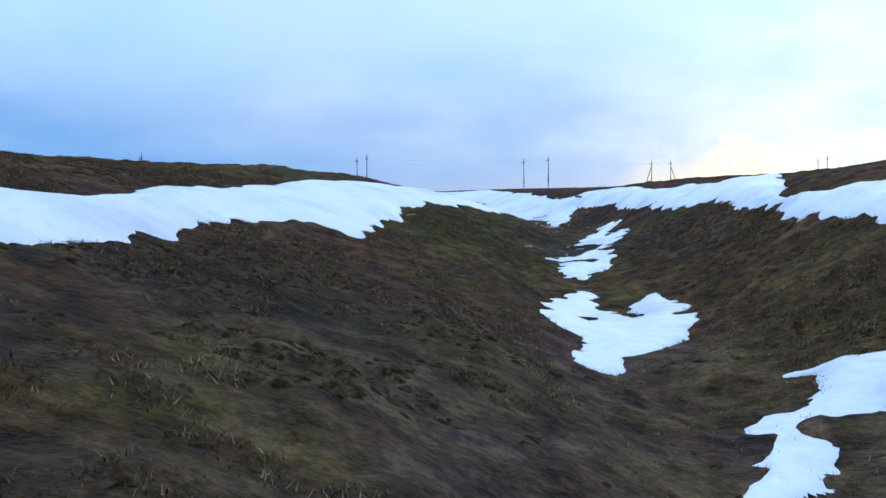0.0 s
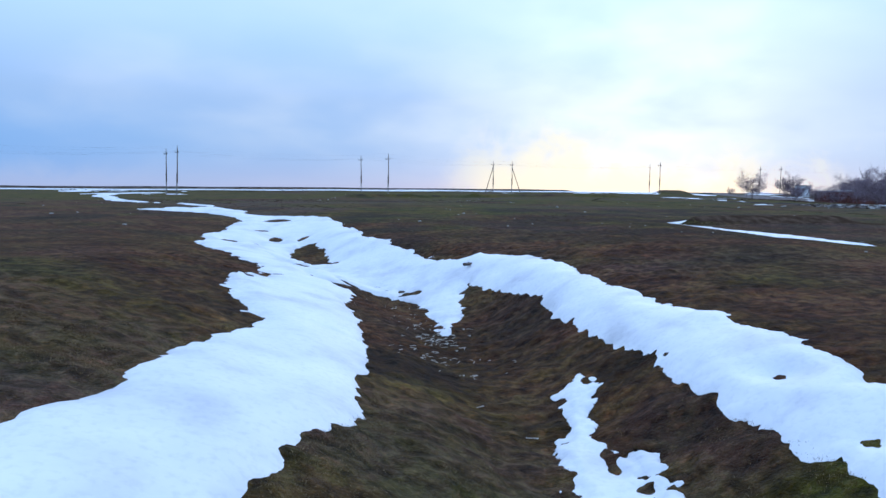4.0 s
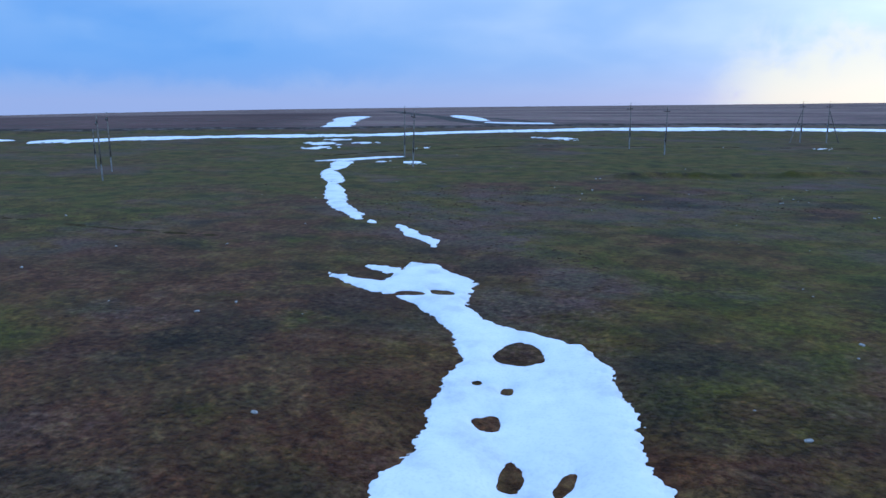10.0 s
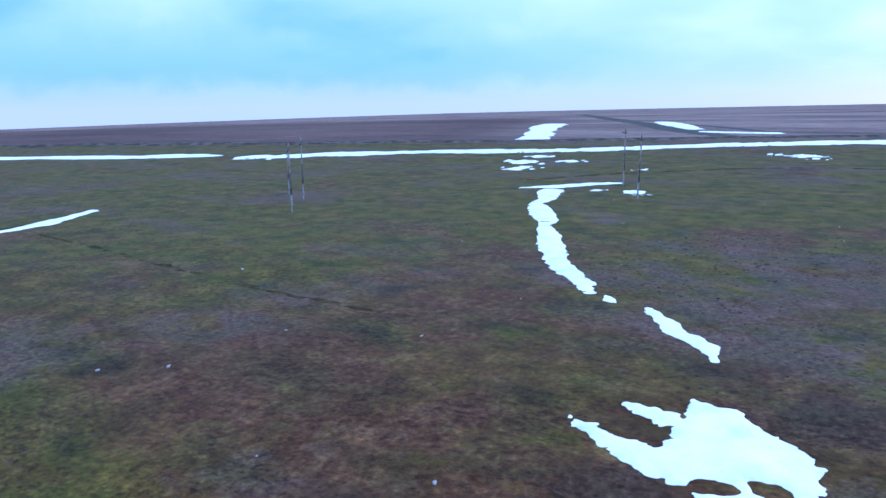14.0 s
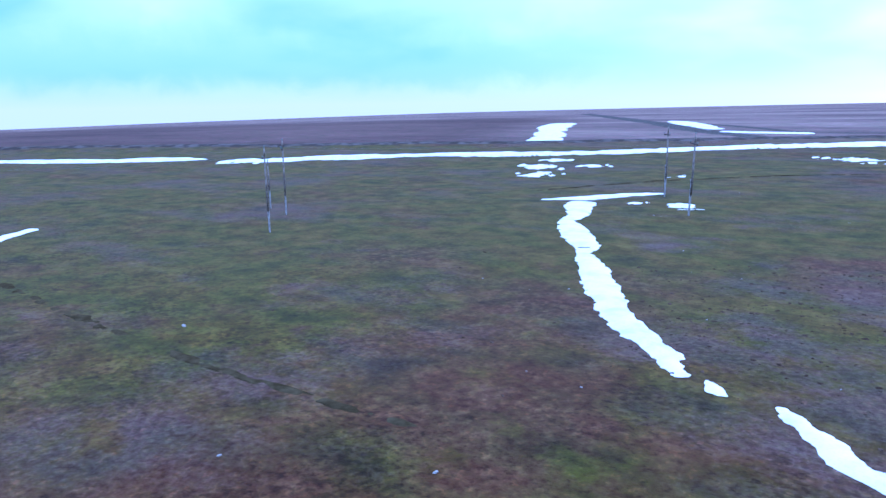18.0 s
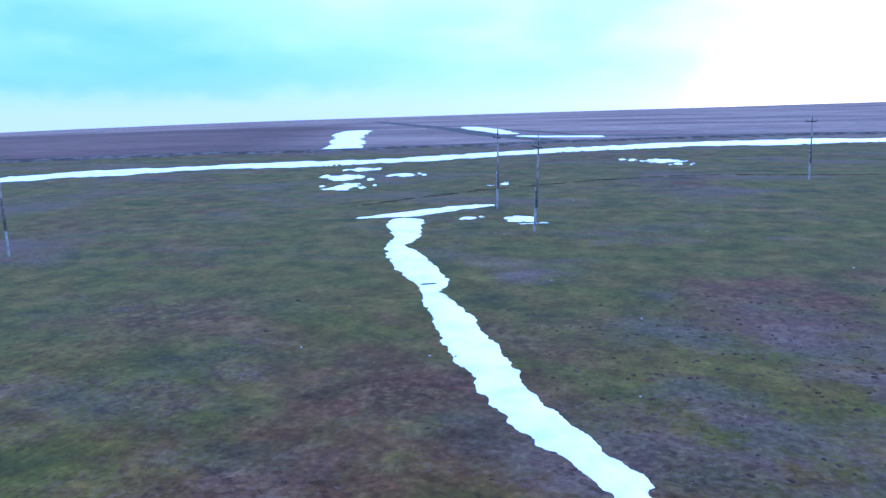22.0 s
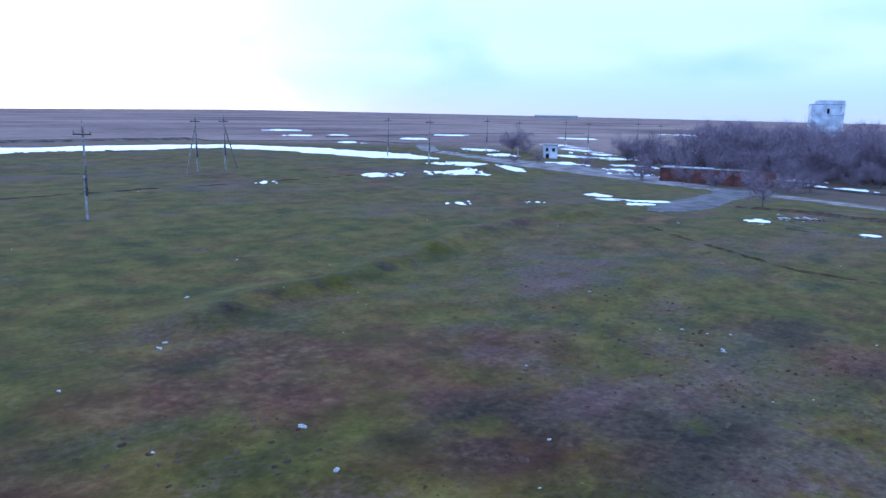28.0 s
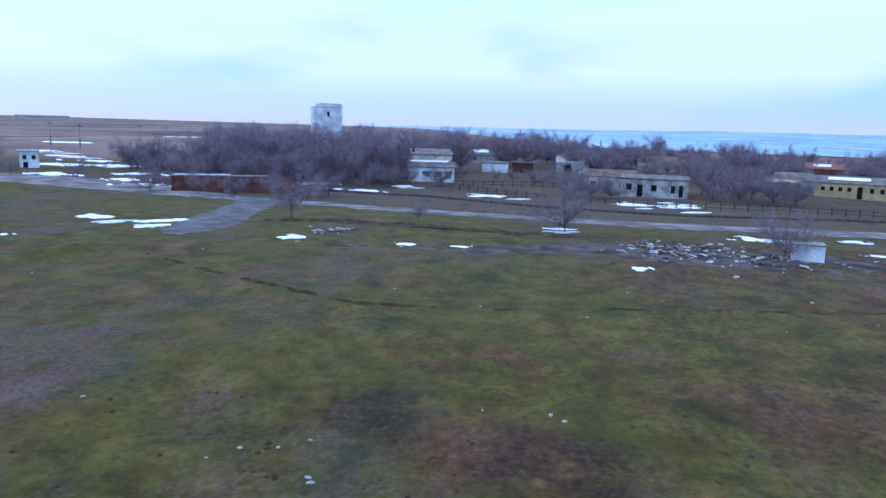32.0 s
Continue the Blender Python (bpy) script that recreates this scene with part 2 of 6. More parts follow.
def steppe():
    """Matted dead grass with green and bare patches."""
    m, t, p = material("steppe_grass", 0.95)
    p.inputs["Specular IOR Level"].default_value = 0.0
    place = t.nodes.new("ShaderNodeNewGeometry")
    split = t.nodes.new("ShaderNodeSeparateXYZ")
    t.links.new(place.outputs["Position"], split.inputs[0])
    huge, big, mid, clump, fine = (noise_at(t, s, d, 0.6) for s, d in ((0.02, 4), (0.075, 5), (0.4, 5), (3.2, 6), (19.0, 5)))
    dead = ramp(t, mid, [(0.3, (0.034, 0.0150, 0.0065)), (0.5, (0.062, 0.0310, 0.0145)), (0.68, (0.100, 0.0580, 0.0300))])
    green = ramp(t, mid, [(0.3, (0.036, 0.032, 0.005)), (0.5, (0.060, 0.051, 0.008)), (0.7, (0.090, 0.073, 0.016))])
    bare = ramp(t, noise_at(t, 4.5, 6, 0.6), [(0.34, (0.054, 0.037, 0.036)), (0.5, (0.074, 0.052, 0.051)), (0.68, (0.100, 0.074, 0.073))])
    # greener out on the plain than round the gully
    out = t.nodes.new("ShaderNodeMapRange")
    for n, value in enumerate((5.0, 110.0, -0.04, 0.08)):
        out.inputs[n + 1].default_value = value
    t.links.new(split.outputs[1], out.inputs[0])
    kinds = {}
    for kind in ("mossy", "rusty", "soiled", "washed"):
        kinds[kind] = t.nodes.new("ShaderNodeAttribute")
        kinds[kind].attribute_name = kind
        kinds[kind] = math_node(t, "MULTIPLY", kinds[kind].outputs["Fac"], span(t, noise_at(t, 0.27, 5, 0.6), 0.32, 0.55))
    growth = math_node(t, "ADD", math_node(t, "ADD", math_node(t, "MULTIPLY", huge, 0.45), math_node(t, "MULTIPLY", big, 0.55)), out.outputs[0])
    growth = math_node(t, "ADD", growth, math_node(t, "MULTIPLY", math_node(t, "SUBTRACT", kinds["mossy"], math_node(t, "ADD", kinds["rusty"], math_node(t, "MULTIPLY", kinds["soiled"], 0.6))), 0.19))
    lush = ramp(t, growth, [(0.43, (0, 0, 0)), (0.58, (1, 1, 1))])
    thin = math_node(t, "ADD", math_node(t, "MULTIPLY", noise_at(t, 0.045, 6, 0.65, (1.0, 1.7, 1)), 0.7), math_node(t, "MULTIPLY", clump, 0.3))
    thin = math_node(t, "ADD", thin, math_node(t, "MULTIPLY", math_node(t, "SUBTRACT", kinds["washed"], math_node(t, "MULTIPLY", math_node(t, "ADD", kinds["mossy"], kinds["rusty"]), 0.5)), 0.19))
    poor = ramp(t, thin,
                [(0.49, (0, 0, 0)), (0.62, (0.78, 0.78, 0.78))])
    # trodden yards of the village
    yard = math_node(t, "MULTIPLY", span(t, math_node(t, "ADD", split.outputs[0], math_node(t, "MULTIPLY", math_node(t, "SUBTRACT", mid, 0.5), 22.0)), 88.0, 98.0),
                     span(t, split.outputs[1], 205.0, 185.0))
    poor = math_node(t, "MAXIMUM", poor, math_node(t, "MULTIPLY", yard, 0.75))
    base = blend(t, "MIX", poor, blend(t, "MIX", lush, dead, green), bare)
    # rusty dead stalks, and dark open soil, which also paints the shade of the ridges
    base = blend(t, "MIX", math_node(t, "MULTIPLY", kinds["rusty"], 0.7), base, ramp(t, noise_at(t, 1.7, 6, 0.65), [(0.34, (0.030, 0.014, 0.007)), (0.5, (0.066, 0.036, 0.020)), (0.66, (0.125, 0.082, 0.048))]))
    opened = span(t, math_node(t, "ADD", kinds["soiled"], math_node(t, "MULTIPLY", math_node(t, "SUBTRACT", mid, 0.5), 1.1)), 0.25, 0.85)
    base = blend(t, "MIX", math_node(t, "MULTIPLY", opened, 0.78), base, ramp(t, noise_at(t, 2.6, 6, 0.65), [(0.36, (0.015, 0.0095, 0.007)), (0.52, (0.032, 0.021, 0.0145)), (0.68, (0.064, 0.046, 0.034))]))
    # ploughed and grazed land beyond the far road
    field = t.nodes.new("ShaderNodeMapRange")
    across = math_node(t, "SUBTRACT", split.outputs[1], math_node(t, "MULTIPLY", split.outputs[0], 0.40))
    for n, value in enumerate((262.0, 300.0, 0.0, 1.0)):
        field.inputs[n + 1].default_value = value
    behind = math_node(t, "ADD", math_node(t, "MULTIPLY", split.outputs[0], 0.75), math_node(t, "MULTIPLY", split.outputs[1], 0.75))
    t.links.new(math_node(t, "MAXIMUM", across, behind), field.inputs[0])
    tilled = ramp(t, noise_at(t, 0.006, 6, 0.65, (0.8, 1.5, 1)), [(0.36, (0.085, 0.056, 0.058)), (0.48, (0.145, 0.102, 0.102)), (0.60, (0.215, 0.160, 0.152))])
    # the field next to the road is freshly turned
    fresh = math_node(t, "MULTIPLY", span(t, math_node(t, "ADD", across, math_node(t, "MULTIPLY", big, 300.0)), 1300.0, 750.0), span(t, math_node(t, "ADD", split.outputs[0], math_node(t, "MULTIPLY", split.outputs[1], 0.40)), 0.0, -70.0))
    tilled = blend(t, "MULTIPLY", math_node(t, "MULTIPLY", fresh, 0.9), tilled, (0.42, 0.33, 0.33))
    base = blend(t, "MIX", field.outputs[0], base, tilled)
    # broad soft patches: mossy, rusty and bleached
    tone = ramp(t, noise_at(t, 0.16, 5, 0.55, (1.0, 1.5, 1)), [(0.32, (0.50, 0.56, 0.48)), (0.42, (0.92, 0.96, 0.74)), (0.50, (1.05, 0.98, 0.84)), (0.56, (1.08, 0.84, 0.78)), (0.68, (1.38, 1.28, 1.34))])
    base = blend(t, "MULTIPLY", 0.85, base, tone)
    tuft = ramp(t, clump, [(0.34, (0.22, 0.20, 0.19)), (0.47, (0.80, 0.80, 0.80)), (0.68, (1.5, 1.45, 1.3))])
    grain = ramp(t, fine, [(0.34, (0.42, 0.40, 0.38)), (0.5, (1, 1, 1)), (0.66, (1.9, 1.8, 1.55))])
    blots = ramp(t, noise_at(t, 0.95, 7, 0.68, (1.0, 1.3, 1)), [(0.34, (0.45, 0.42, 0.40)), (0.43, (1, 1, 1))])
    worn_down = span(t, split.outputs[1], 125.0, 60.0)
    base = blend(t, "MULTIPLY", math_node(t, "ADD", math_node(t, "MULTIPLY", worn_down, 0.45), 0.36), base, blots)
    clods = ramp(t, math_node(t, "ADD", math_node(t, "MULTIPLY", noise_at(t, 2.3, 5, 0.6, (1.0, 1.2, 1)), 0.6), math_node(t, "MULTIPLY", noise_at(t, 0.13, 3, 0.5), 0.4)),
                 [(0.40, (0.40, 0.36, 0.36)), (0.445, (1, 1, 1))])
    base = blend(t, "MULTIPLY", math_node(t, "ADD", math_node(t, "MULTIPLY", worn_down, 0.45), 0.26), base, clods)
    # tussocks: rotten brown, straw and moss side by side
    mottle = ramp(t, noise_at(t, 1.9, 6, 0.66), [(0.33, (0.40, 0.31, 0.26)), (0.43, (0.85, 0.72, 0.60)), (0.50, (1.0, 1.0, 0.86)), (0.57, (1.0, 1.10, 0.72)), (0.66, (1.75, 1.5, 1.25))])
    base = blend(t, "MULTIPLY", math_node(t, "ADD", math_node(t, "MULTIPLY", worn_down, 0.55), 0.25), base, mottle)
    # long matted tufts round the gully, grazed short out on the plain
    shorn = t.nodes.new("ShaderNodeMapRange")
    for n, value in enumerate((25.0, 70.0, 0.85, 0.16)):
        shorn.inputs[n + 1].default_value = value
    t.links.new(split.outputs[1], shorn.inputs[0])
    t.links.new(blend(t, "MULTIPLY", math_node(t, "MULTIPLY", shorn.outputs[0], 0.6), blend(t, "MULTIPLY", shorn.outputs[0], base, tuft), grain), p.inputs["Base Color"])
    bump(t, p, math_node(t, "ADD", clump, math_node(t, "MULTIPLY", fine, 0.35)), 1.0, 0.12)
    t.links.new(shorn.outputs[0], p.inputs["Normal"].links[0].from_node.inputs["Strength"])
    # dry stalks catch the light at a low angle
    p.inputs["Sheen Weight"].default_value, p.inputs["Sheen Roughness"].default_value = 0.06, 0.5
    return m


def grass_blades():
    """Dead and mossy blades, each with a tone of its own."""
    m, t, p = material("dry_grass_blades", 0.95)
    p.inputs["Specular IOR Level"].default_value = 0.05
    own = t.nodes.new("ShaderNodeNewGeometry").outputs["Random Per Island"]
    mixed = math_node(t, "ADD", math_node(t, "MULTIPLY", own, 0.55), math_node(t, "MULTIPLY", noise_at(t, 0.7, 4), 0.45))
    t.links.new(ramp(t, mixed, [(0.22, (0.034, 0.017, 0.008)), (0.40, (0.085, 0.046, 0.020)), (0.54, (0.085, 0.070, 0.020)), (0.66, (0.15, 0.095, 0.046)), (0.76, (0.30, 0.22, 0.125))]), p.inputs["Base Color"])
    return m


def snow_material():
    m, t, p = material("old_snow", 0.55)
    big, fine = noise_at(t, 0.5, 5), noise_at(t, 7.0, 5)
    soiled = ramp(t, big, [(0.30, (0.56, 0.56, 0.59)), (0.48, (0.72, 0.72, 0.74)), (0.7, (0.80, 0.79, 0.80))])
    t.links.new(blend(t, "MULTIPLY", 0.4, soiled, ramp(t, fine, [(0.25, (0.72, 0.72, 0.74)), (0.5, (1, 1, 1))])), p.inputs["Base Color"])
    bump(t, p, math_node(t, "ADD", big, math_node(t, "MULTIPLY", fine, 0.3)), 0.25, 0.06)
    return m


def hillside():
    """Far land with streaks of snow, the blue haze of distance painted into its colour."""
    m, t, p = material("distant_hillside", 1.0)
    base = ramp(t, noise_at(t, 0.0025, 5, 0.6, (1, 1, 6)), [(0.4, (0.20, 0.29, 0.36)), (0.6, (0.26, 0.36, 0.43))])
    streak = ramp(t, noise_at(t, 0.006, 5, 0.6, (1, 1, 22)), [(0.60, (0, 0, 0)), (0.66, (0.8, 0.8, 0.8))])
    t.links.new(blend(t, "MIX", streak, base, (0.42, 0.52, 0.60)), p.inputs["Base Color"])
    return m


M = dict(
    ground=steppe(), snow=snow_material(),
    mud=worn("gully_mud", (0.085, 0.075, 0.066), (0.040, 0.034, 0.028), 0.9, 1.6, 0.05, shine=0.05),
    track=worn("trodden_dirt", (0.125, 0.105, 0.095), (0.055, 0.045, 0.038), 0.95, 0.35, 0.05, shine=0.0),
    soil=worn("bare_brown_soil", (0.098, 0.066, 0.046), (0.048, 0.031, 0.021), 0.95, 1.3, 0.08, shine=0.0),
    tar=worn("worn_grey_tarmac", (0.150, 0.138, 0.138), (0.085, 0.078, 0.076), 0.95, 0.4, 0.02, shine=0.05),
    dirtywash=worn("dirty_grey_plaster", (0.50, 0.48, 0.46), (0.24, 0.22, 0.21), 0.9, 0.7, 0.03),
    brownroof=worn("mossy_brown_roof", (0.20, 0.135, 0.10), (0.09, 0.06, 0.048), 0.9, 0.9, 0.03),
    rust=worn("dark_rusted_steel", (0.12, 0.045, 0.036), (0.065, 0.026, 0.024), 0.8, 0.9, 0.01),
    gravel=worn("pale_gravel", (0.26, 0.225, 0.215), (0.13, 0.110, 0.104), 0.95, 0.3, 0.04, shine=0.0),
    wood=worn("weathered_wood", (0.28, 0.24, 0.20), (0.13, 0.105, 0.085), 0.9, 4.0, 0.01),
    concrete=worn("old_concrete", (0.40, 0.39, 0.37), (0.22, 0.21, 0.20), 0.9, 2.0, 0.01),
    iron=worn("rusty_iron", (0.10, 0.07, 0.055), (0.04, 0.03, 0.026), 0.7, 6.0, 0.004, 0.6),
    glass=worn("insulator_glass", (0.18, 0.24, 0.22), (0.10, 0.15, 0.14), 0.2, 6.0, 0.002),
    wire=worn("aluminium_wire", (0.22, 0.22, 0.23), (0.12, 0.12, 0.13), 0.5, 6.0, 0.001, 0.8),
    whitewash=worn("stained_whitewash", (0.78, 0.79, 0.80), (0.50, 0.51, 0.53), 0.9, 0.5, 0.02),
    plaster=worn("peeling_cream_plaster", (0.55, 0.49, 0.42), (0.33, 0.28, 0.24), 0.9, 0.6, 0.03),
    brick=worn("red_brick", (0.17, 0.065, 0.048), (0.095, 0.040, 0.034), 0.92, 0.8, 0.03),
    yellow=worn("ochre_plaster", (0.55, 0.42, 0.22), (0.38, 0.28, 0.15), 0.9, 0.6, 0.02),
    roof=worn("grey_slate_roof", (0.20, 0.17, 0.155), (0.10, 0.08, 0.075), 0.9, 0.8, 0.03),
    redroof=worn("red_painted_roof", (0.33, 0.10, 0.06), (0.19, 0.06, 0.045), 0.7, 0.8, 0.02),
    rut=worn("dark_rut", (0.072, 0.056, 0.030), (0.040, 0.030, 0.015), 0.95, 1.2, 0.04, shine=0.0),
    # near-black: the darkness of unlit rooms put into floors, panes and doorways
    dark=worn("dark_interior", (0.022, 0.020, 0.019), (0.010, 0.009, 0.009), 0.95, 2.0, 0.01),
    bark=worn("grey_brown_bark", (0.17, 0.13, 0.115), (0.09, 0.068, 0.06), 0.95, 5.0, 0.02),
    # paler and more mauve than bark: distance haze put into the twig colour
    twig=worn("bare_twigs", (0.30, 0.225, 0.255), (0.16, 0.12, 0.14), 0.95, 2.0, 0.01),
    tussock=worn("rotten_tussock", (0.100, 0.066, 0.038), (0.030, 0.018, 0.010), 0.95, 14.0, 0.03, shine=0.0),
    blade=grass_blades(),
    bone=worn("bleached_bone", (0.62, 0.58, 0.52), (0.42, 0.37, 0.31), 0.7, 9.0, 0.004),
    stone=worn("pale_stone", (0.42, 0.40, 0.37), (0.24, 0.22, 0.20), 0.9, 5.0, 0.02),
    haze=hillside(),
)

# ---- the lie of the land ----
# level of the plain along the valley, and the gully cut into it
PLAIN_Y = (-54.6, -36.1, -17.6, -3.7, 4.3, 12, 20, 30, 45, 65, 90, 115, 150, 180, 260)
PLAIN_Z = (-2.48, -2.32, -2.15, -2.03, -1.75, -1.6, -1.6, -1.5, -1.0, -0.5, -0.4, 0.0, 0.6, 1.1, 1.5)
GULLY_Y = (-40.61, -31.39, -22.17, -13.85, -10.16, -6.44, 0.05, 6.06, 12.0, 20, 25, 30, 36, 41, 48, 55, 61, 71, 79)
GULLY_X = (8.43, 7.2, 5.78, 4.96, 4.52, 4.73, 4.55, 3.51, 2.8, 0.5, -2.5, -6.0, -8.2, -9.3, -11, -14.5, -17.5, -23, -31)
GULLY_D = (2.22, 2.32, 2.46, 2.41, 2.22, 2.22, 2.22, 2.38, 2.4, 2.1, 1.9, 1.75, 1.3, 0.9, 0.5, 0.3, 0.25, 0.15, 0.0)
# share of the full depth against the distance from the bottom line, towards each bank
LEFT_D = (0, 1.0, 2.0, 3.4, 4.6, 6.0, 8.5, 12.5)
LEFT_S = (1.0, 0.96, 0.76, 0.60, 0.46, 0.34, 0.14, 0.0)
RIGHT_D = (0, 1.2, 2.3, 2.9, 4.5, 6.0, 7.6)
RIGHT_S = (1.0, 0.94, 0.77, 0.62, 0.27, 0.05, 0.0)
def soft(x, xp, fp, r):
    return sum(np.interp(x + k * r, xp, fp) * w for k, w in ((-1, .25), (-.5, .25), (.5, .25), (1, .25)))
def level(x, y):
    """Height of the bare earth without its fine relief."""
    x, y = np.asarray(x, float), np.asarray(y, float)
    base = soft(y, PLAIN_Y, PLAIN_Z, 10)
    d = x - soft(y, GULLY_Y, GULLY_X, 2.5)
    d = d / np.interp(y, (0, 8), (0.93, 1))      # the lower gully is narrower
    share = np.where(d < 0, soft(-d, LEFT_D, LEFT_S, 0.6), soft(d, RIGHT_D, RIGHT_S, 0.45))
    # higher ground on both sides of the deep part
    base = base + np.interp(y, (-20, -6, 5, 13, 28), (0.65, 0.95, 0.8, 0.45, 0)) * soft(-d, (4.5, 12), (0, 1), 1.5)
    base = base + np.interp(y, (-9, 8), (1.4, 0)) * soft(d, (6.5, 17), (0, 1), 1.5)
    return base - soft(y, GULLY_Y, GULLY_D, 2.5) * share
TABLE = np.random.default_rng(5).random((256, 256))


def lumps(x, y, size, octaves=3):
    """Smooth noise about zero, -1 to 1, with lumps of that size in metres."""
    total, weight, reach = 0.0, 1.0, 0.0
    for k in range(octaves):
        u, v = x / size * 2**k + 17.3 * k, y / size * 2**k + 5.1 * k
        i, j = np.floor(u).astype(int), np.floor(v).astype(int)
        a, b = u - i, v - j
        a, b = a * a * (3 - 2 * a), b * b * (3 - 2 * b)
        g = lambda p, q: TABLE[p % 256, q % 256]
        total = total + weight * ((g(i, j) * (1 - a) + g(i + 1, j) * a) * (1 - b) + (g(i, j + 1) * (1 - a) + g(i + 1, j + 1) * a) * b - 0.5)
        reach, weight = reach + weight / 2, weight / 2
    return total / reach


def off_line(x, y, line):
    """Distance to a line of (x, y, half width) and the half width there: (distance, width)."""
    far, wide = np.full(np.shape(x), 1e9), np.zeros(np.shape(x))
    best = np.full(np.shape(x), -1e9)
    for (ax, ay, aw), (bx, by, bw) in zip(line, line[1:]):
        dx, dy = bx - ax, by - ay
        u = np.clip(((x - ax) * dx + (y - ay) * dy) / (dx * dx + dy * dy + 1e-9), 0, 1)
        d = np.hypot(x - ax - u * dx, y - ay - u * dy)
        w = aw + u * (bw - aw)
        pick = w - d > best
        best, far, wide = np.where(pick, w - d, best), np.where(pick, d, far), np.where(pick, w, wide)
    return far, wide


FAR_ROAD = [(-420, 96, 4), (-262, 166, 4), (-186, 196, 4), (-120, 229, 4), (-60, 262, 4), (0, 292, 4), (60, 306, 4), (112, 292, 4), (120, 270, 3)]
RIDGES = [  # (height, line): low banks of earth on the plain
    (0.75, [(-13, 123.5, 2.4), (-8.4, 125.9, 3.0), (-3.1, 126.2, 2.0)]),
    (0.55, [(-1.5, 126.5, 1.6), (4, 129.5, 2.6), (9.9, 131, 2.2)]),
    (0.6, [(11, 131.5, 1.8), (18.8, 135.6, 2.6), (30.9, 137.4, 2.4), (40, 137, 1.5)]),
    (0.4, [(18, 16, 6), (20.5, 22, 5)]),
    (0.5, [(13, 20, 7), (17, 30, 7), (17.5, 36, 5)]),
    (1.1, [(64.8, 181.6, 3.7), (69.7, 183.8, 3.3)]),
    (0.6, [(22.0, 41.0, 0.9), (24.5, 42.1, 1.5), (28, 42.8, 2.0), (34, 43.2, 2.0)]),
    (-0.2, [(19.5, 42.5, 2.6), (20.8, 39.7, 2.6), (22.5, 35.5, 2.8), (24.6, 29.5, 3.0), (25.5, 26, 3.0)]),
    (1.1, [(x, y, 6.5) for x, y, w in FAR_ROAD[:-2]]),
]


def height(x, y, fine=True):
    x, y = np.asarray(x, float), np.asarray(y, float)
    z = level(x, y)
    near = np.exp(-np.hypot(x, y - 20) / 220)
    if fine:  # clods and tussocks of the gully slopes
        rough = np.exp(-((np.maximum(np.abs(x - 2) - 9, 0) / 6) ** 2)) * np.exp(-((np.maximum(np.abs(y + 5) - 34, 0) / 8) ** 2))
        z = z + rough * (0.07 * lumps(0.8 * x + 0.6 * y + 3, 0.8 * y - 0.6 * x, 0.9, 2) + 0.095 * np.maximum(lumps(0.6 * x - 0.8 * y, 0.6 * y + 0.8 * x + 8, 0.4, 2), -0.15))
    z = z + 0.10 * lumps(x, y, 4.5, 3) * near + 0.022 * lumps(x + 40, y, 0.9, 2) * near
    z = z + 0.25 * lumps(x, y, 30, 2) * np.clip((np.hypot(x, y - 10) - 30) / 60, 0, 1)
    # the plain falls away far off, most of all to the west
    az, far = np.degrees(np.arctan2(-(x + 15), y - 40)), np.hypot(x + 15, y - 40)
    z = z - np.tan(np.radians(np.interp(az, (-140, -88, -76, -25, 0, 33, 65, 100), (1.35, 1.35, 0.15, 0.0, 0.35, 0.7, 1.25, 1.25)))) * np.maximum(far - 380, 0)
    # the village lies a little lower than the plain
    az, far = np.degrees(np.arctan2(x + 18.9, y - 93.07)), np.hypot(x + 18.9, y - 93.07)
    u, v = np.clip((az - 40) / 20, 0, 1) * np.clip((140 - az) / 15, 0, 1), np.clip((far - 81) / 54, 0, 1)
    z = z - 1.5 * u * u * (3 - 2 * u) * v * v * (3 - 2 * v)
    for high, line in RIDGES:
        d, w = off_line(x, y, line)
        z = z + high * np.exp(-(d / (w * 0.75 + 1e-6)) ** 2)
    return z


def at(x, y):
    return float(height(np.array([x]), np.array([y]))[0])


def mesh_from(name, verts, faces, mat, smooth=True):
    """A mesh from arrays of places and of corner numbers."""
    me = bpy.data.meshes.new(name)
    verts, faces = np.asarray(verts, np.float32), np.asarray(faces, np.int32)
    n, k = faces.shape
    me.vertices.add(len(verts))
    me.vertices.foreach_set("co", verts.ravel())
    me.loops.add(n * k)
    me.loops.foreach_set("vertex_index", faces.ravel())
    me.polygons.add(n)
    me.polygons.foreach_set("loop_start", np.arange(0, n * k, k, dtype=np.int32))
    me.polygons.foreach_set("loop_total", np.full(n, k, np.int32))
    me.update(calc_edges=True)
    me.materials.append(mat)
    if smooth:
        me.shade_smooth()
    return me


def grid_faces(rows, cols):
    k = np.arange(rows * cols).reshape(rows, cols)
    return np.stack([k[:-1, :-1], k[:-1, 1:], k[1:, 1:], k[1:, :-1]], -1).reshape(-1, 4)


def steps(*stretches):
    """Places along an axis: (from, to, step), the last growing outwards."""
    out = []
    for a, b, s in stretches:
        out += list(np.arange(a, b, s))
    return out


def outward(start, stop, first, growth):
    out, step = [], first
    while start < stop:
        out.append(start)
        start, step = start + step, step * growth
    return out + [stop]


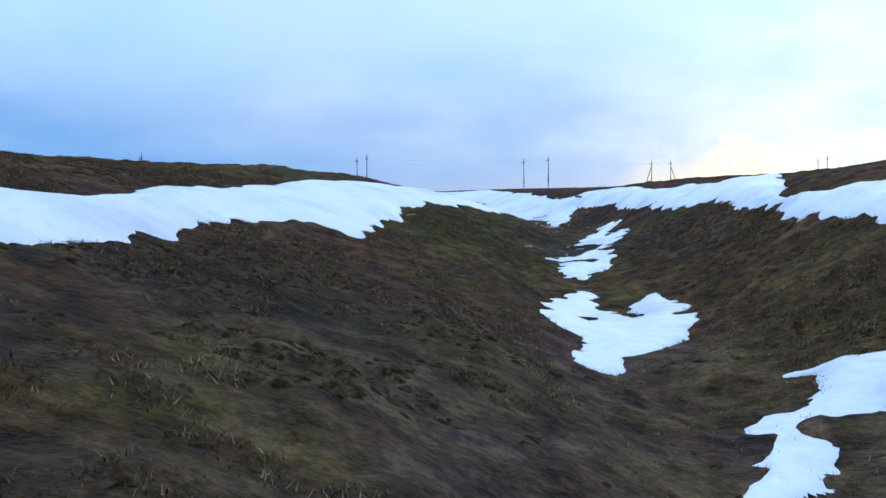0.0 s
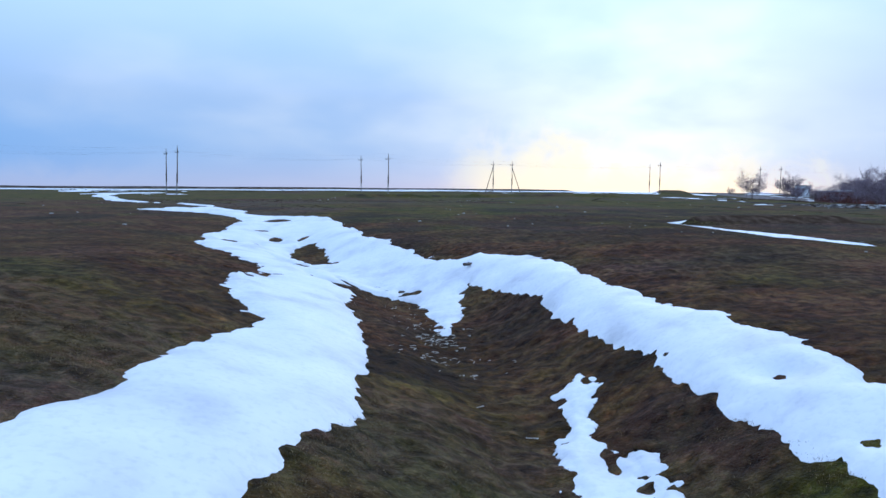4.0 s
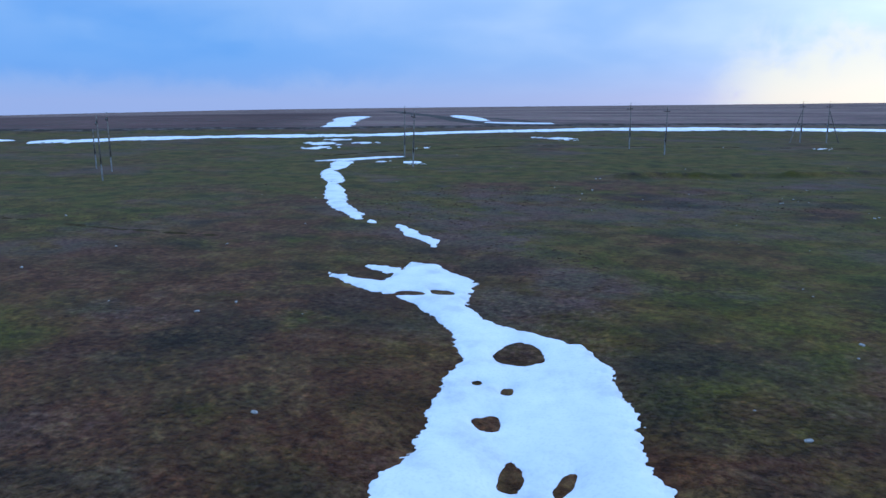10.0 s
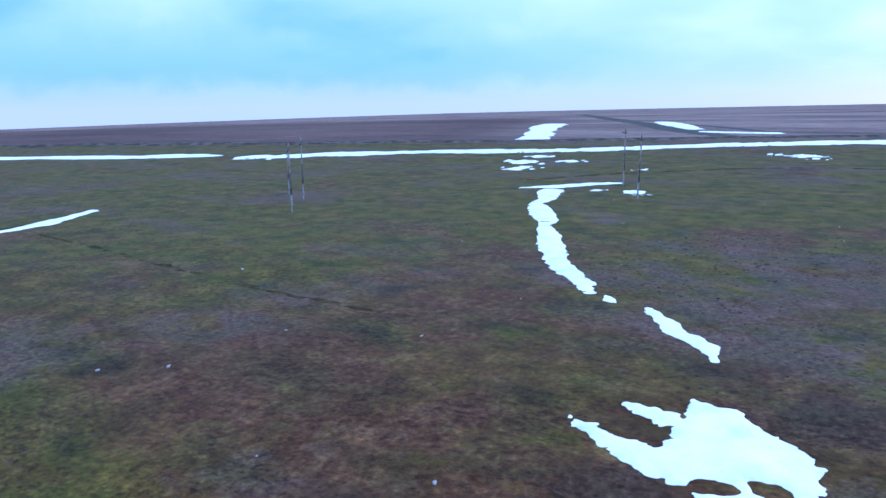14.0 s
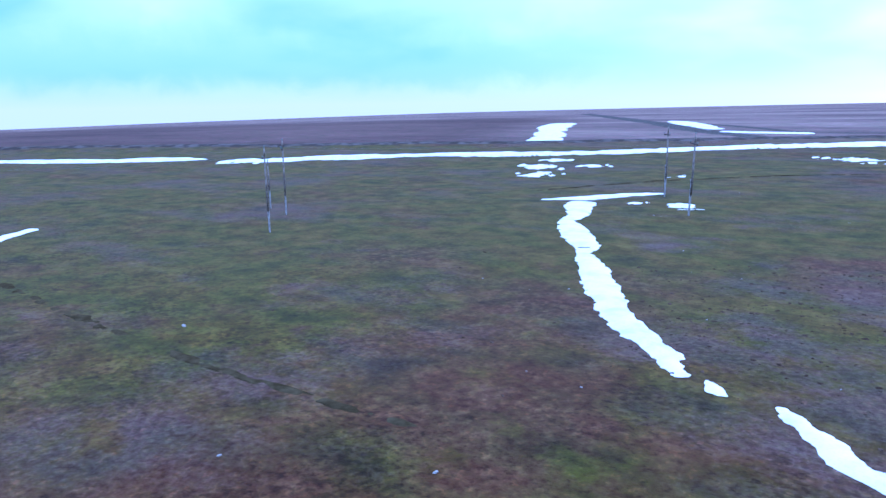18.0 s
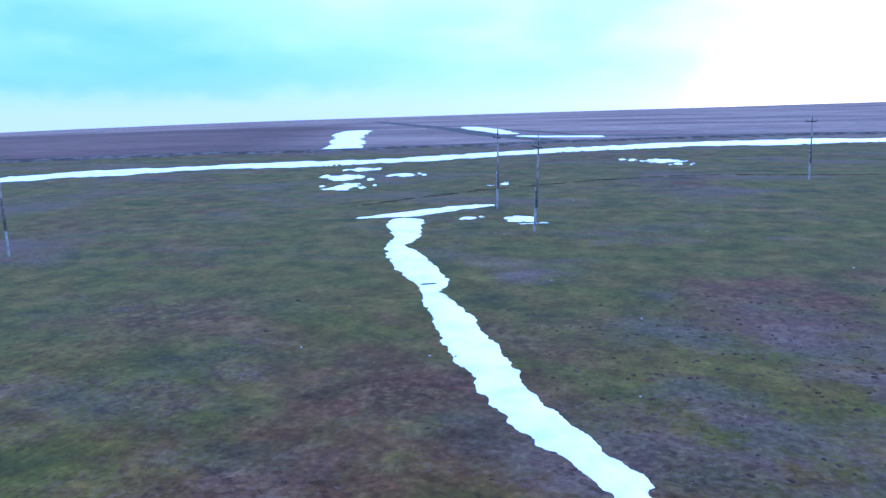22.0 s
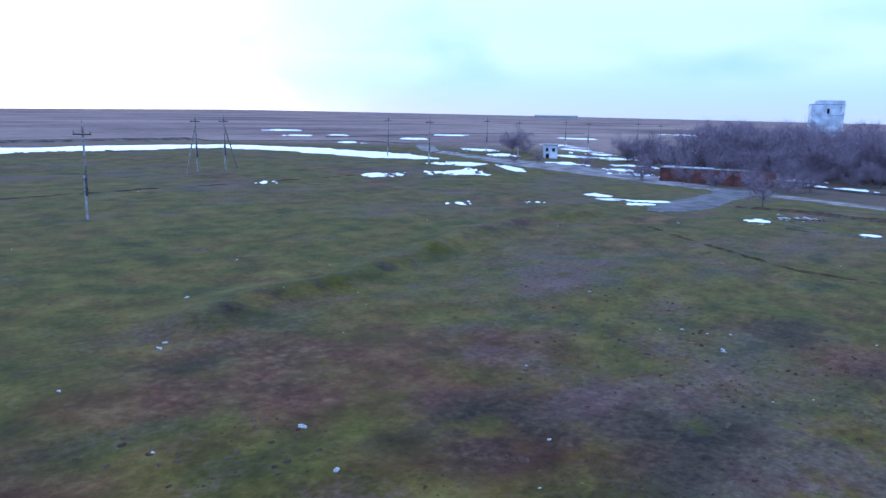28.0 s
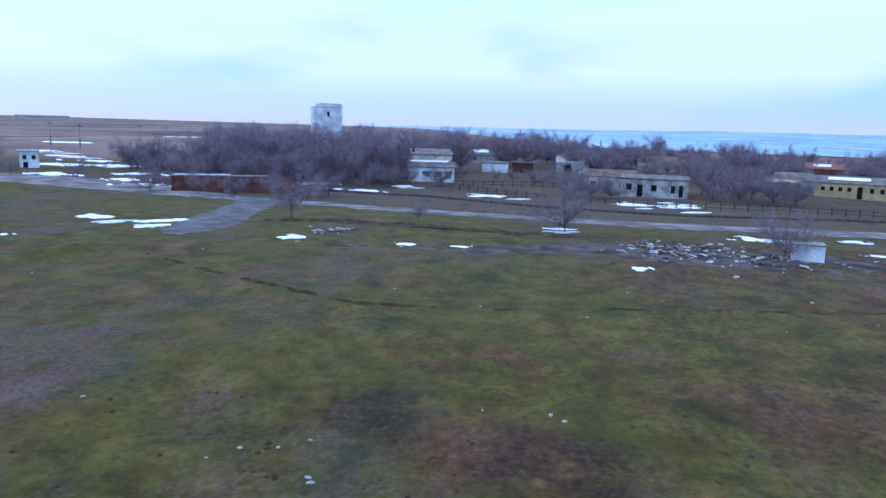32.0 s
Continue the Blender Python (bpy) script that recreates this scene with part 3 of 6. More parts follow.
# (x, y, reach): where moss, rusty dead grass, dark trodden soil (or painted ridge shade) and pale washed ground prevail
MOSSY = [(-72, 86, 12), (-81, 74, 9), (-58, 107, 11), (-37, 105, 8), (-42, 40, 9), (-79, 96, 11), (-59, 72, 8), (-67, 98, 9), (-41, 119, 9), (-37, 96, 5), (-5, 157, 14), (-26, 131, 12), (-7, 144, 11),
         (3, 141, 11), (2, 125, 8), (16, 105, 7), (19, 107, 6), (26, 96, 8), (0, 150, 12), (17, 100, 8), (4, 57, 9), (2.2, -6, 2.2), (3.4, -11, 2.4), (1.5, -15, 2), (2.5, -20, 1.6), (0, -27, 1.8), (4, -25, 1.5), (-34, 95, 4), (9, -6, 3), (5, 34, 5)]
RUSTY = [(-25, 44, 7), (-31, 51, 8), (-43, 54, 8), (-64, 96, 6), (-39, 70, 6), (-46, 87, 6), (-42, 97, 5), (-28, 107, 6), (11, 98, 3), (7, 34, 5), (-23, 37, 8), (0.5, -6, 2.5), (1, -20, 4), (8, 26, 5), (-14, 116, 6)]
# the spots from (-11, 123.6) to (26, 135.8) paint shade on the ridge sides
SOIL_AND_SHADE = [(-15.5, 64.5, 3.5), (-19.5, 68, 3), (-4.6, 100, 5), (-9, 104, 5), (13, 103, 4), (10, 95, 4), (-1, 36, 4), (0, 28, 4), (-2.5, 50, 5), (5.7, 12, 3), (7.2, -1, 2.6), (2.5, -28, 3), (0, -24, 3), (3.0, -26.2, 2), (1.8, -25, 2.4), (9, 42, 7), (17, 50, 9), (26, 60, 10), (12, 62, 8), (10, 34, 6), (15, 27, 6), (-11, 123.6, 1.3), (-8, 125, 1.5), (-4.5, 125.4, 1.3), (3, 127.8, 1.3), (6.5, 129.2, 1.4), (16, 133.2, 1.4), (20, 134.8, 1.5), (26, 135.8, 1.4), (-28, 46, 6), (-22, 52, 5), (30, 40, 8)]
WASHED = [(-12.5, 57, 4), (-19, 74.5, 4), (-11, 62, 4), (-60, 51, 6), (-37, 83, 4), (-31, 86, 5), (-52, 69, 5), (-53, 60, 5), (-34, 92, 4), (-33.5, 97, 5), (-27, 98, 5), (-19, 100, 4), (-44, 110, 4),
          (-4.5, 103, 3), (-3.5, 95, 5), (-3.5, 111, 5), (-25, 80, 5), (-22, 90, 5), (18, 123, 5), (12.5, 119, 5), (9, 35, 4), (6.1, -7, 2.2), (3.8, -7, 2), (5.1, -26.8, 1.9), (5.0, -24.6, 1.5), (5.7, -25.4, 1.5), (6.2, -24.2, 1.1), (5.4, -22, 1.8), (-28, 102, 5)]


def cover(x, y, sites):
    """Share of one kind of ground cover, with ragged outlines."""
    total = np.zeros(np.shape(x))
    for cx, cy, r in sites:
        near = np.abs(x - cx) + np.abs(y - cy) < 5 * r
        dx, dy = x[near] - cx, y[near] - cy
        ragged = 1 + 0.55 * lumps(x[near] + cx, y[near] - cy, r * 0.7, 4)
        total[near] = np.maximum(total[near], np.exp(-(dx * dx + dy * dy) / (r * ragged) ** 2))
    return total


def build_ground():
    xs = [-v for v in reversed(outward(92, 4300, 1.4, 1.13))] + steps((-90.8, -14, 1.2), (-14, -9, 0.33), (-9, 13, 0.12), (13, 16, 0.33), (16, 110, 1.2)) + outward(110, 4300, 1.4, 1.13)
    ys = [-v for v in reversed(outward(42, 4300, 0.6, 1.2))] + steps((-41.6, -36, 0.33), (-36, 24, 0.12), (24, 62, 0.33), (62, 150, 0.9), (150, 290, 1.6)) + outward(290, 4300, 2.2, 1.1)
    x, y = np.meshgrid(xs, ys)
    z = height(x, y)
    me = mesh_from("ground", np.stack([x, y, z], -1).reshape(-1, 3), grid_faces(*x.shape), M["ground"])
    for name, sites in (("mossy", MOSSY), ("rusty", RUSTY), ("soiled", SOIL_AND_SHADE), ("washed", WASHED)):
        me.attributes.new(name, "FLOAT", "POINT").data.foreach_set("value", cover(x, y, sites).astype(np.float32).ravel())
    return tagged(new("ground", me), "open steppe with matted brown and green winter grass and a gully", "ground", kind="structure")


build_ground()


def strip(name, line, mat, lift, label, category, edge=0.35, step=0.8, kind="structure", broken=0.0):
    """A thin sheet that follows the land along a line of (x, y, half width)."""
    pts, where = [], []
    for (ax, ay, aw), (bx, by, bw) in zip(line, line[1:]):
        n = max(2, int(math.hypot(bx - ax, by - ay) / step))
        for k in range(n):
            u = k / n
            where.append((ax + u * (bx - ax), ay + u * (by - ay), aw + u * (bw - aw)))
    where.append(line[-1])
    c = np.array(where)
    for _ in range(6):
        c[1:-1] = (c[:-2] + 2 * c[1:-1] + c[2:]) / 4
    d = np.gradient(c[:, :2], axis=0)
    d /= np.linalg.norm(d, axis=1)[:, None] + 1e-9
    across = np.stack([d[:, 1], -d[:, 0]], 1)
    s = np.linspace(-1, 1, 9)
    rough = edge * lumps(c[:, None, 0] + 7 * np.sign(s), c[:, None, 1] + 0 * s, 3.0, 4)
    wide = c[:, 2:3] * s + rough * (np.abs(s) > 0.9) * np.sign(s)
    x, y = c[:, None, 0] + across[:, None, 0] * wide, c[:, None, 1] + across[:, None, 1] * wide
    z = height(x, y) + lift * (1 - s**8) - 0.03 * s**8 + broken * (lumps(x, y, 1.4, 4) - 0.15 * s**2)
    me = mesh_from(name, np.stack([x, y, z], -1).reshape(-1, 3), grid_faces(*x.shape), mat)
    return tagged(new(name, me), label, category, kind=kind)

# ---- snow lying in the hollows ----


def chain_depth(x, y, line):
    d, w = off_line(x, y, line)
    return w - d


def oval_depth(x, y, o):
    cx, cy, a, b, turn = o
    c, s = math.cos(radians(turn)), math.sin(radians(turn))
    u, v = (x - cx) * c + (y - cy) * s, -(x - cx) * s + (y - cy) * c
    k = np.hypot(u / a, v / b)
    return (1 - k) * min(a, b) * np.where(k > 1, 1.0, 1.0)


def snow(lines, label, ovals=(), holes=(), step=0.2, thick=0.25, ragged=0.22, name="snow_patch"):
    """A sheet of snow: thick inside its outline, its ragged edge dipping into the grass."""
    pts = [p for l in lines for p in l] + [(o[0], o[1], max(o[2:4])) for o in ovals]
    pad = 0.8 + 2 * ragged
    x0, x1 = min(p[0] - p[2] for p in pts) - pad, max(p[0] + p[2] for p in pts) + pad
    y0, y1 = min(p[1] - p[2] for p in pts) - pad, max(p[1] + p[2] for p in pts) + pad
    x, y = np.meshgrid(np.arange(x0, x1, step), np.arange(y0, y1, step))
    inside = np.full(x.shape, -1e9)
    for l in lines:
        inside = np.maximum(inside, chain_depth(x, y, l))
    for o in ovals:
        inside = np.maximum(inside, oval_depth(x, y, o))
    u, v = 0.8 * x + 0.6 * y, 0.8 * y - 0.6 * x
    inside = inside + ragged * lumps(u, v, 2.4 * ragged / 0.22, 4) + ragged * 1.1 * lumps(v + 31, u + 9, 0.8 * max(0.5, step / 0.2), 4) + 0.5 * ragged * lumps(u, v + 7, 2.6 * step + 0.05, 2)
    for h in holes:
        inside = np.minimum(inside, -oval_depth(x, y, h) + 0.12 * lumps(x + 3, y, 0.5, 3))
    soft = np.where(inside > 0, thick * (1 - np.exp(-inside / (0.3 + thick))), np.maximum(inside * 0.6, -0.12))
    z = height(x, y, False) + soft + 0.02 * lumps(x, y, 1.7, 2) * np.clip(inside, 0, 1)
    keep = inside > -2.2 * step - 0.02
    f = grid_faces(*x.shape)
    k = keep.ravel()
    f = f[k[f].all(1)]
    used = np.unique(f)
    back = np.zeros(x.size, np.int64)
    back[used] = np.arange(len(used))
    v = np.stack([x, y, z], -1).reshape(-1, 3)[used]
    me = mesh_from(name, v, back[f], M["snow"])
    return tagged(new(name, me), label, "snow patch", "patches of old snow")


def bank(rows):
    """Rows of y, left x, right x become a chain of (x, y, half width)."""
    return [((a + b) / 2, y, (b - a) / 2) for y, a, b in rows]


def banked(x, y, rows):
    ys = [r[0] for r in rows]
    left, right = soft(y, ys, [r[1] for r in rows], 0.3), soft(y, ys, [r[2] for r in rows], 0.3)
    return np.minimum(np.minimum(x - left, right - x), np.minimum(y - ys[0], ys[-1] - y) + 0.4)


def snow_bank(rows, label, lines=(), holes=(), cuts=(), step=0.11, thick=0.26, ragged=0.28, torn=0.6, name="snow_drift"):
    """A long drift between a left and a right edge that change along y."""
    x0, x1 = min(r[1] for r in rows) - 1, max(r[2] for r in rows) + 1
    x0 = min([x0] + [p[0] - p[2] for l in lines for p in l])
    y0, y1 = min([rows[0][0] - 1] + [p[1] - p[2] - 1 for l in lines for p in l]), max([rows[-1][0] + 1] + [p[1] + p[2] for l in lines for p in l])
    x, y = np.meshgrid(np.arange(x0, x1, step), np.arange(y0, y1, step))
    inside = banked(x, y, rows)
    for l in lines:
        inside = np.maximum(inside, chain_depth(x, y, l))
    for l in cuts:
        inside = np.minimum(inside, -chain_depth(x, y, l))
    u, v = 0.8 * x + 0.6 * y, 0.8 * y - 0.6 * x
    inside = inside + ragged * lumps(u, v, 2.2, 4) + torn * ragged * (lumps(0.3 * u + 0.95 * v + 31, 0.95 * u - 0.3 * v, 0.8, 5) + 0.6 * lumps(v, u + 4, 0.29, 3))
    for h in holes:
        inside = np.minimum(inside, -oval_depth(x, y, h) + 0.62 * min(h[2:4]) * lumps(x + 3, y, 1.3 * min(h[2:4]) + 0.1, 4))
    rise = np.where(inside > 0, thick * (1 - np.exp(-inside / (0.25 + thick))), np.maximum(inside * 0.7, -0.12))
    rise = rise + np.clip(inside, 0, 1) * (0.05 * lumps(x, y, 3.5, 2) + 0.10 * lumps(0.93 * x + 0.37 * y, 0.2 * (0.93 * y - 0.37 * x), 1.9, 2) + 0.008 * lumps(x, y, 0.6, 2))
    z = height(x, y, False) + rise
    f = grid_faces(*x.shape)
    k = (inside > -2.5 * step).ravel()
    f = f[k[f].all(1)]
    used = np.unique(f)
    back = np.zeros(x.size, np.int64)
    back[used] = np.arange(len(used))
    me = mesh_from(name, np.stack([x, y, z], -1).reshape(-1, 3)[used], back[f], M["snow"])
    return tagged(new(name, me), label, "snow drift", "patches of old snow")


LEFT_BANK = [(-32.58, 0.11, 1.68), (-27.04, -0.32, 1.12), (-25.19, -0.49, 0.85), (-24.18, -0.63, 0.72), (-23.35, -0.75, 0.5), (-22.44, -0.98, 0.13), (-21.52, -1.39, 0.05), (-20.78, -1.7, 0.11), (-20.04, -1.92, 0.35),
             (-19.57, -2.03, 0.66), (-18.73, -2.11, 1.07), (-16.33, -2.45, 0.75), (-13.65, -2.75, 0.4), (-12.28, -3.27, 0.11), (-10.9, -3.42, -0.27), (-9.8, -3.56, -0.65), (-8.5, -3.71, -0.52), (-5.61, -3.47, -0.36),
             (-2.71, -2.94, 0.25), (-1.13, -3.01, 0.6), (0.35, -2.99, 0.67), (2.7, -2.67, 0.55), (4.64, -2.49, 0.44), (6.04, -2.63, 0.25), (7.2, -3.59, 0.01)]
snow_bank(LEFT_BANK, "long white snow drift along the upper slope of the gully", thick=0.20)
LEFT_BANK_FAR = [(6.6, -3.2, 0.1), (8.3, -4.2, -0.1), (10.5, -4.7, -0.4), (13.4, -5.5, -1.0), (16.0, -4.6, -1.2), (17.1, -5.2, -1.1), (17.7, -5.3, -2.3), (18.7, -5.7, -3.05),
                 (19.9, -6.8, -3.6), (21.2, -7.4, -3.7), (22.6, -8.0, -4.4), (24.4, -8.9, -5.4), (27.5, -10.7, -6.6), (29.7, -12, -7.2), (30.6, -12.1, -7.6)]
FRINGE = random.Random(12)
FRINGE_HOLES = [(-5.1 + FRINGE.gauss(0, 0.5), FRINGE.uniform(11.5, 18.5), FRINGE.uniform(0.12, 0.4), FRINGE.uniform(0.08, 0.22), FRINGE.uniform(-30, 30)) for _ in range(18)]
snow_bank(LEFT_BANK_FAR, "smooth snow drift sloping down into the gully", holes=FRINGE_HOLES, torn=1.6,
          lines=[[(-4.6, 21.6, 0.9), (-3.5, 21.3, 0.85), (-2.5, 20.5, 0.5), (-1.95, 19.95, 0.15)]])
MAIN_BANK = [(17.8, 1.4, 3.9), (19.0, 0.75, 4.6), (20.1, -0.1, 5.0), (20.5, -1.0, 4.8), (21.2, -1.95, 4.6), (22.1, -2.7, 3.6), (23, -3.65, 2.7), (25.2, -4.6, 1.4), (28.2, -5.3, 0.0), (28.8, -6.6, -0.2),
             (30.0, -8.3, -0.5), (30.6, -12.0, -1.0), (33, -12.3, -2.5), (35.4, -13.4, -2.75), (37.3, -12.9, -3.3), (38.8, -13.1, -4.2), (43, -13.6, -5.1), (47.4, -13.8, -6.4),
             (50, -15.2, -8.2), (51, -15.9, -9.6), (52.3, -16.8, -13.2), (55, -20, -15.7), (57, -22.5, -16.2), (59, -22.6, -16.6), (61, -22.5, -17), (63.5, -22.8, -20.5)]
MAIN_HOLES = [(-11.1, 48.7, 1.25, 1.3, 4), (-11.2, 34.0, 0.6, 0.9, 25), (-9.4, 34.7, 0.36, 0.5, 29), (-9.0, 38.1, 0.42, 1.0, 12), (-7.05, 38.1, 0.3, 0.8, -10),
              (-10.9, 41.6, 0.5, 0.6, 23), (-10.7, 44.6, 0.3, 0.35, 12), (-18.1, 57.2, 0.7, 0.7, 34), (-19.9, 56.2, 0.9, 0.6, 20), (-12.2, 44.9, 0.3, 0.25, 0),
              (-0.6, 21.9, 0.3, 0.16, 0), (0.72, 20.77, 0.2, 0.32, -20), (1.16, 19.83, 0.36, 0.24, 0), (-0.1, 21.0, 0.16, 0.12, 0)]
snow_bank(MAIN_BANK, "broad snow field in the gully head with bare holes", holes=MAIN_HOLES,
          lines=[[(2.6, 19.5, 1.1), (2.6, 17.7, 1.0), (2.65, 15.5, 0.75), (2.7, 13.6, 0.33), (2.72, 12.3, 0.06)],
                 [(-27, 59, 0.15), (-24.1, 57.5, 0.7), (-21.5, 57, 1.2)], [(-25.4, 61.7, 0.15), (-23.4, 61.3, 0.8)]],
          cuts=[[(-6.35, 34.8, 0.5), (-5.85, 32.8, 1.0), (-5.2, 30.8, 0.85), (-4.4, 29.1, 0.5), (-3.75, 28.6, 0.15)], [(3.95, 18.3, 0.25), (3.8, 17.6, 0.42), (4.1, 16.9, 0.35)]], step=0.12, torn=1.5)
RIBBON = [(-19.67, 9.39, 10.22), (-16.9, 9.13, 10.29), (-14.59, 8.94, 9.72), (-14.05, 8.87, 9.14), (-12.74, 8.81, 9.55), (-9.3, 8.66, 10.24), (-6.78, 8.51, 10.78), (-5.3, 8.49, 10.99), (-2.98, 8.25, 11.26),
             (-1.8, 8.11, 10.0), (1.54, 7.68, 10.15), (4.36, 7.41, 9.79), (6.09, 7.08, 9.26), (9.0, 6.6, 8.8), (11.0, 6.25, 8.3), (13.5, 5.8, 8.1), (15.5, 5.15, 7.7), (18.0, 4.0, 6.9),
             (20.0, 3.2, 5.9), (21.5, 2.5, 4.6)]
snow_bank(RIBBON, "long ribbon of snow along the rim of the gully", thick=0.28, torn=0.8,
          holes=[(8.96, -0.17, 0.1, 0.17, 20), (8.69, -4.87, 0.1, 0.16, 10), (8.91, -6.0, 0.11, 0.17, 0), (8.83, -3.41, 0.09, 0.14, 30)])
FLOOR_SNOW = "small patch of old snow on the gully floor"
snow([[(5.0, -16.3, 0.2), (4.95, -17.6, 0.42), (4.85, -19.2, 0.56), (5.1, -20.6, 0.46)], [(5.3, -18.6, 0.4), (5.5, -19.6, 0.6), (5.4, -20.6, 0.66), (5.6, -21.0, 0.7)],
      [(6.3, -17.3, 0.15), (6.25, -18.5, 0.45), (6.15, -20.0, 0.6), (5.8, -21.3, 0.55), (5.45, -22.4, 0.3), (5.4, -23.0, 0.1)]],
     FLOOR_SNOW, step=0.045, thick=0.14, ragged=0.15)
snow([[(7.2, -23.62, 0.06), (7.6, -23.75, 0.26), (7.65, -24.3, 0.40), (7.3, -24.8, 0.36), (6.88, -25.2, 0.32), (6.65, -25.6, 0.25), (6.55, -26.05, 0.2), (6.4, -26.45, 0.14)],
      [(7.7, -24.6, 0.28), (7.68, -25.15, 0.16)], [(7.81, -24.12, 0.3), (8.2, -24.6, 0.4)]],
     FLOOR_SNOW, step=0.03, thick=0.13, ragged=0.10)
snow([[(5.11, -7.63, 0.23), (5.11, -8.84, 0.46), (4.99, -10.33, 0.74), (4.97, -11.9, 0.74), (4.84, -13.3, 0.39), (4.83, -14.23, 0.09)], [(3.94, -10.56, 0.06), (4.52, -10.16, 0.46)]],
     FLOOR_SNOW, holes=[(5.11, -10.78, 0.12, 0.25, 0)], step=0.06, thick=0.18, ragged=0.3)
snow([[(6.0, 4.74, 0.07), (5.64, 3.55, 0.43), (5.47, 2.32, 0.24), (5.21, 0.62, 0.46), (5.24, -1.04, 0.74), (5.43, -3.16, 0.88), (5.49, -4.55, 0.7), (5.36, -6.04, 0.23), (5.34, -6.6, 0.06)],
      [(6.15, 0.48, 0.09), (6.23, -1.36, 0.28), (5.99, -3.23, 0.46)]], FLOOR_SNOW, holes=[(5.88, -1.75, 0.14, 0.2, 0), (5.59, -0.46, 0.12, 0.5, 0)], step=0.06, thick=0.18, ragged=0.3)
STREAM = "narrow snow strip along the dry stream bed on the plain"
snow([[(-29.3, 77.6, 0.4), (-26.5, 73.9, 0.75), (-24.0, 72.0, 0.65), (-23.1, 69.9, 0.35)]], STREAM, step=0.2, thick=0.16)
snow([[(-61.4, 130.7, 2.0), (-58.4, 122.4, 1.3), (-58.1, 118.6, 0.8), (-56.6, 116, 1.5), (-53.9, 111.8, 1.7), (-50.6, 106.5, 1.2), (-50.1, 104.3, 0.7), (-46.9, 98.9, 1.25),
       (-43.6, 92.6, 1.35), (-40.6, 87.4, 0.95), (-38.2, 84.5, 1.0), (-35.9, 81.8, 0.8), (-34.5, 79.6, 0.6)]], STREAM, holes=[(-50.9, 106.3, 0.6, 0.25, 30)], step=0.2, thick=0.18, ragged=0.3)
snow([[(-33.1, 79.3, 0.12), (-32.3, 78.2, 0.45)]], STREAM, step=0.15, thick=0.12)
snow([[(-67.6, 132.4, 0.5), (-63.0, 135.3, 1.5), (-57.5, 141.1, 1.2), (-55, 143, 0.6)]], STREAM, step=0.3, thick=0.18, ragged=0.4)
FAR_SNOW = "long bank of snow below the far road embankment"
snow([[(-160, 160, 4), (-149.7, 164, 5.5), (-141, 173.5, 7), (-129, 181, 5), (-114, 192, 5.5), (-103, 197, 6.5), (-91.5, 205.5, 4.5), (-75.6, 219, 4), (-58, 238, 5.5), (-27, 257, 6.5),
       (19, 270, 7), (46, 274, 6), (58, 270, 6), (68, 254, 6), (73, 231.5, 6), (77, 215, 3)]], FAR_SNOW, step=0.8, thick=0.35, ragged=3.0)
snow([[(-240, 128, 2), (-218, 140, 3), (-205, 146, 4.5), (-195, 149, 4)], [(-190, 152, 4), (-181, 157, 3.5), (-172, 160, 1)]], FAR_SNOW, step=1.0, thick=0.4, ragged=1.4)
snow([[(-185, 400, 6), (-165, 345, 6.5), (-146.5, 303, 4.5), (-123, 250, 5)]], "snow lying in a furrow of the far field", step=1.0, thick=0.4, ragged=1.6)
snow([[(-139, 445, 5), (-113.6, 386, 6), (-95, 340, 3)], [(-84, 316, 3), (-58, 307, 3)]], "snow lying beside the far dirt track", step=1.2, thick=0.4, ragged=1.5)
snow([[(18.7, 43.5, 0.3), (20.0, 42.3, 1.1), (20.5, 39.7, 0.9), (21.5, 37.6, 0.9), (22.5, 35.5, 0.9), (23.6, 32.5, 1.1), (24.6, 29.5, 1.4), (25.5, 26, 1.1)]], "curved snow strip in a shallow side hollow", step=0.15, thick=0.2)
snow([[(20.4, 43.0, 0.4), (21.3, 42.9, 0.4), (23.3, 44.2, 0.5), (26.0, 45.3, 0.55), (29.5, 46.9, 0.6), (33, 48.2, 0.5)]], "narrow snow strip behind an earth bank", step=0.12, thick=0.16)
strip("earth_bank", [(21.6, 40.9, 0.6), (23.5, 41.9, 1.5), (26.5, 42.6, 2.0), (30, 43.0, 2.3), (34, 43.2, 2.2), (38, 43, 1.0)], M["soil"], 0.03, "low bank of bare brown soil between two snow strips", "bank", 0.5, 0.4)
snow([[(-105.9, 71.9, 0.6), (-107.2, 77.6, 1.6), (-112.0, 87.3, 0.8)]], "small snow strip on the open plain", step=0.4, thick=0.2, ragged=0.4)
SPOTS = [(-48.9, 134.5, 2.4, 1.8, 24), (-55.2, 133.9, 0.86, 1.0, 24), (-87.6, 171.8, 2.95, 5.5, 20), (-81.5, 159.4, 2.2, 5.3, 20), (-90, 185.4, 2.3, 3.5, 20), (-78.4, 177.1, 2.1, 2.6, 20),
         (-36.7, 205.6, 3.8, 5.5, -3), (-33, 199.8, 1.3, 3, 0), (-58.2, 164.1, 2.0, 1.2, 0)]
SPOTS_NEAR_ROAD = [(22.1, 182.9, 0.9, 2, -32), (42.7, 184.1, 1.5, 3.4, -30), (47.4, 183.6, 0.8, 3, -30), (32.1, 151.4, 0.95, 1.8, -33), (41.7, 147.4, 0.8, 1, -33),
                   (56.3, 149, 2.46, 2.36, -32), (57.9, 141.5, 3.06, 1.02, -33), (53.5, 139.8, 2.01, 0.81, -30), (74.8, 195.9, 4.48, 4.59, -29), (58.6, 180.7, 3.23, 4.03, -30), (76.6, 187, 2.59, 5.94, -29)]
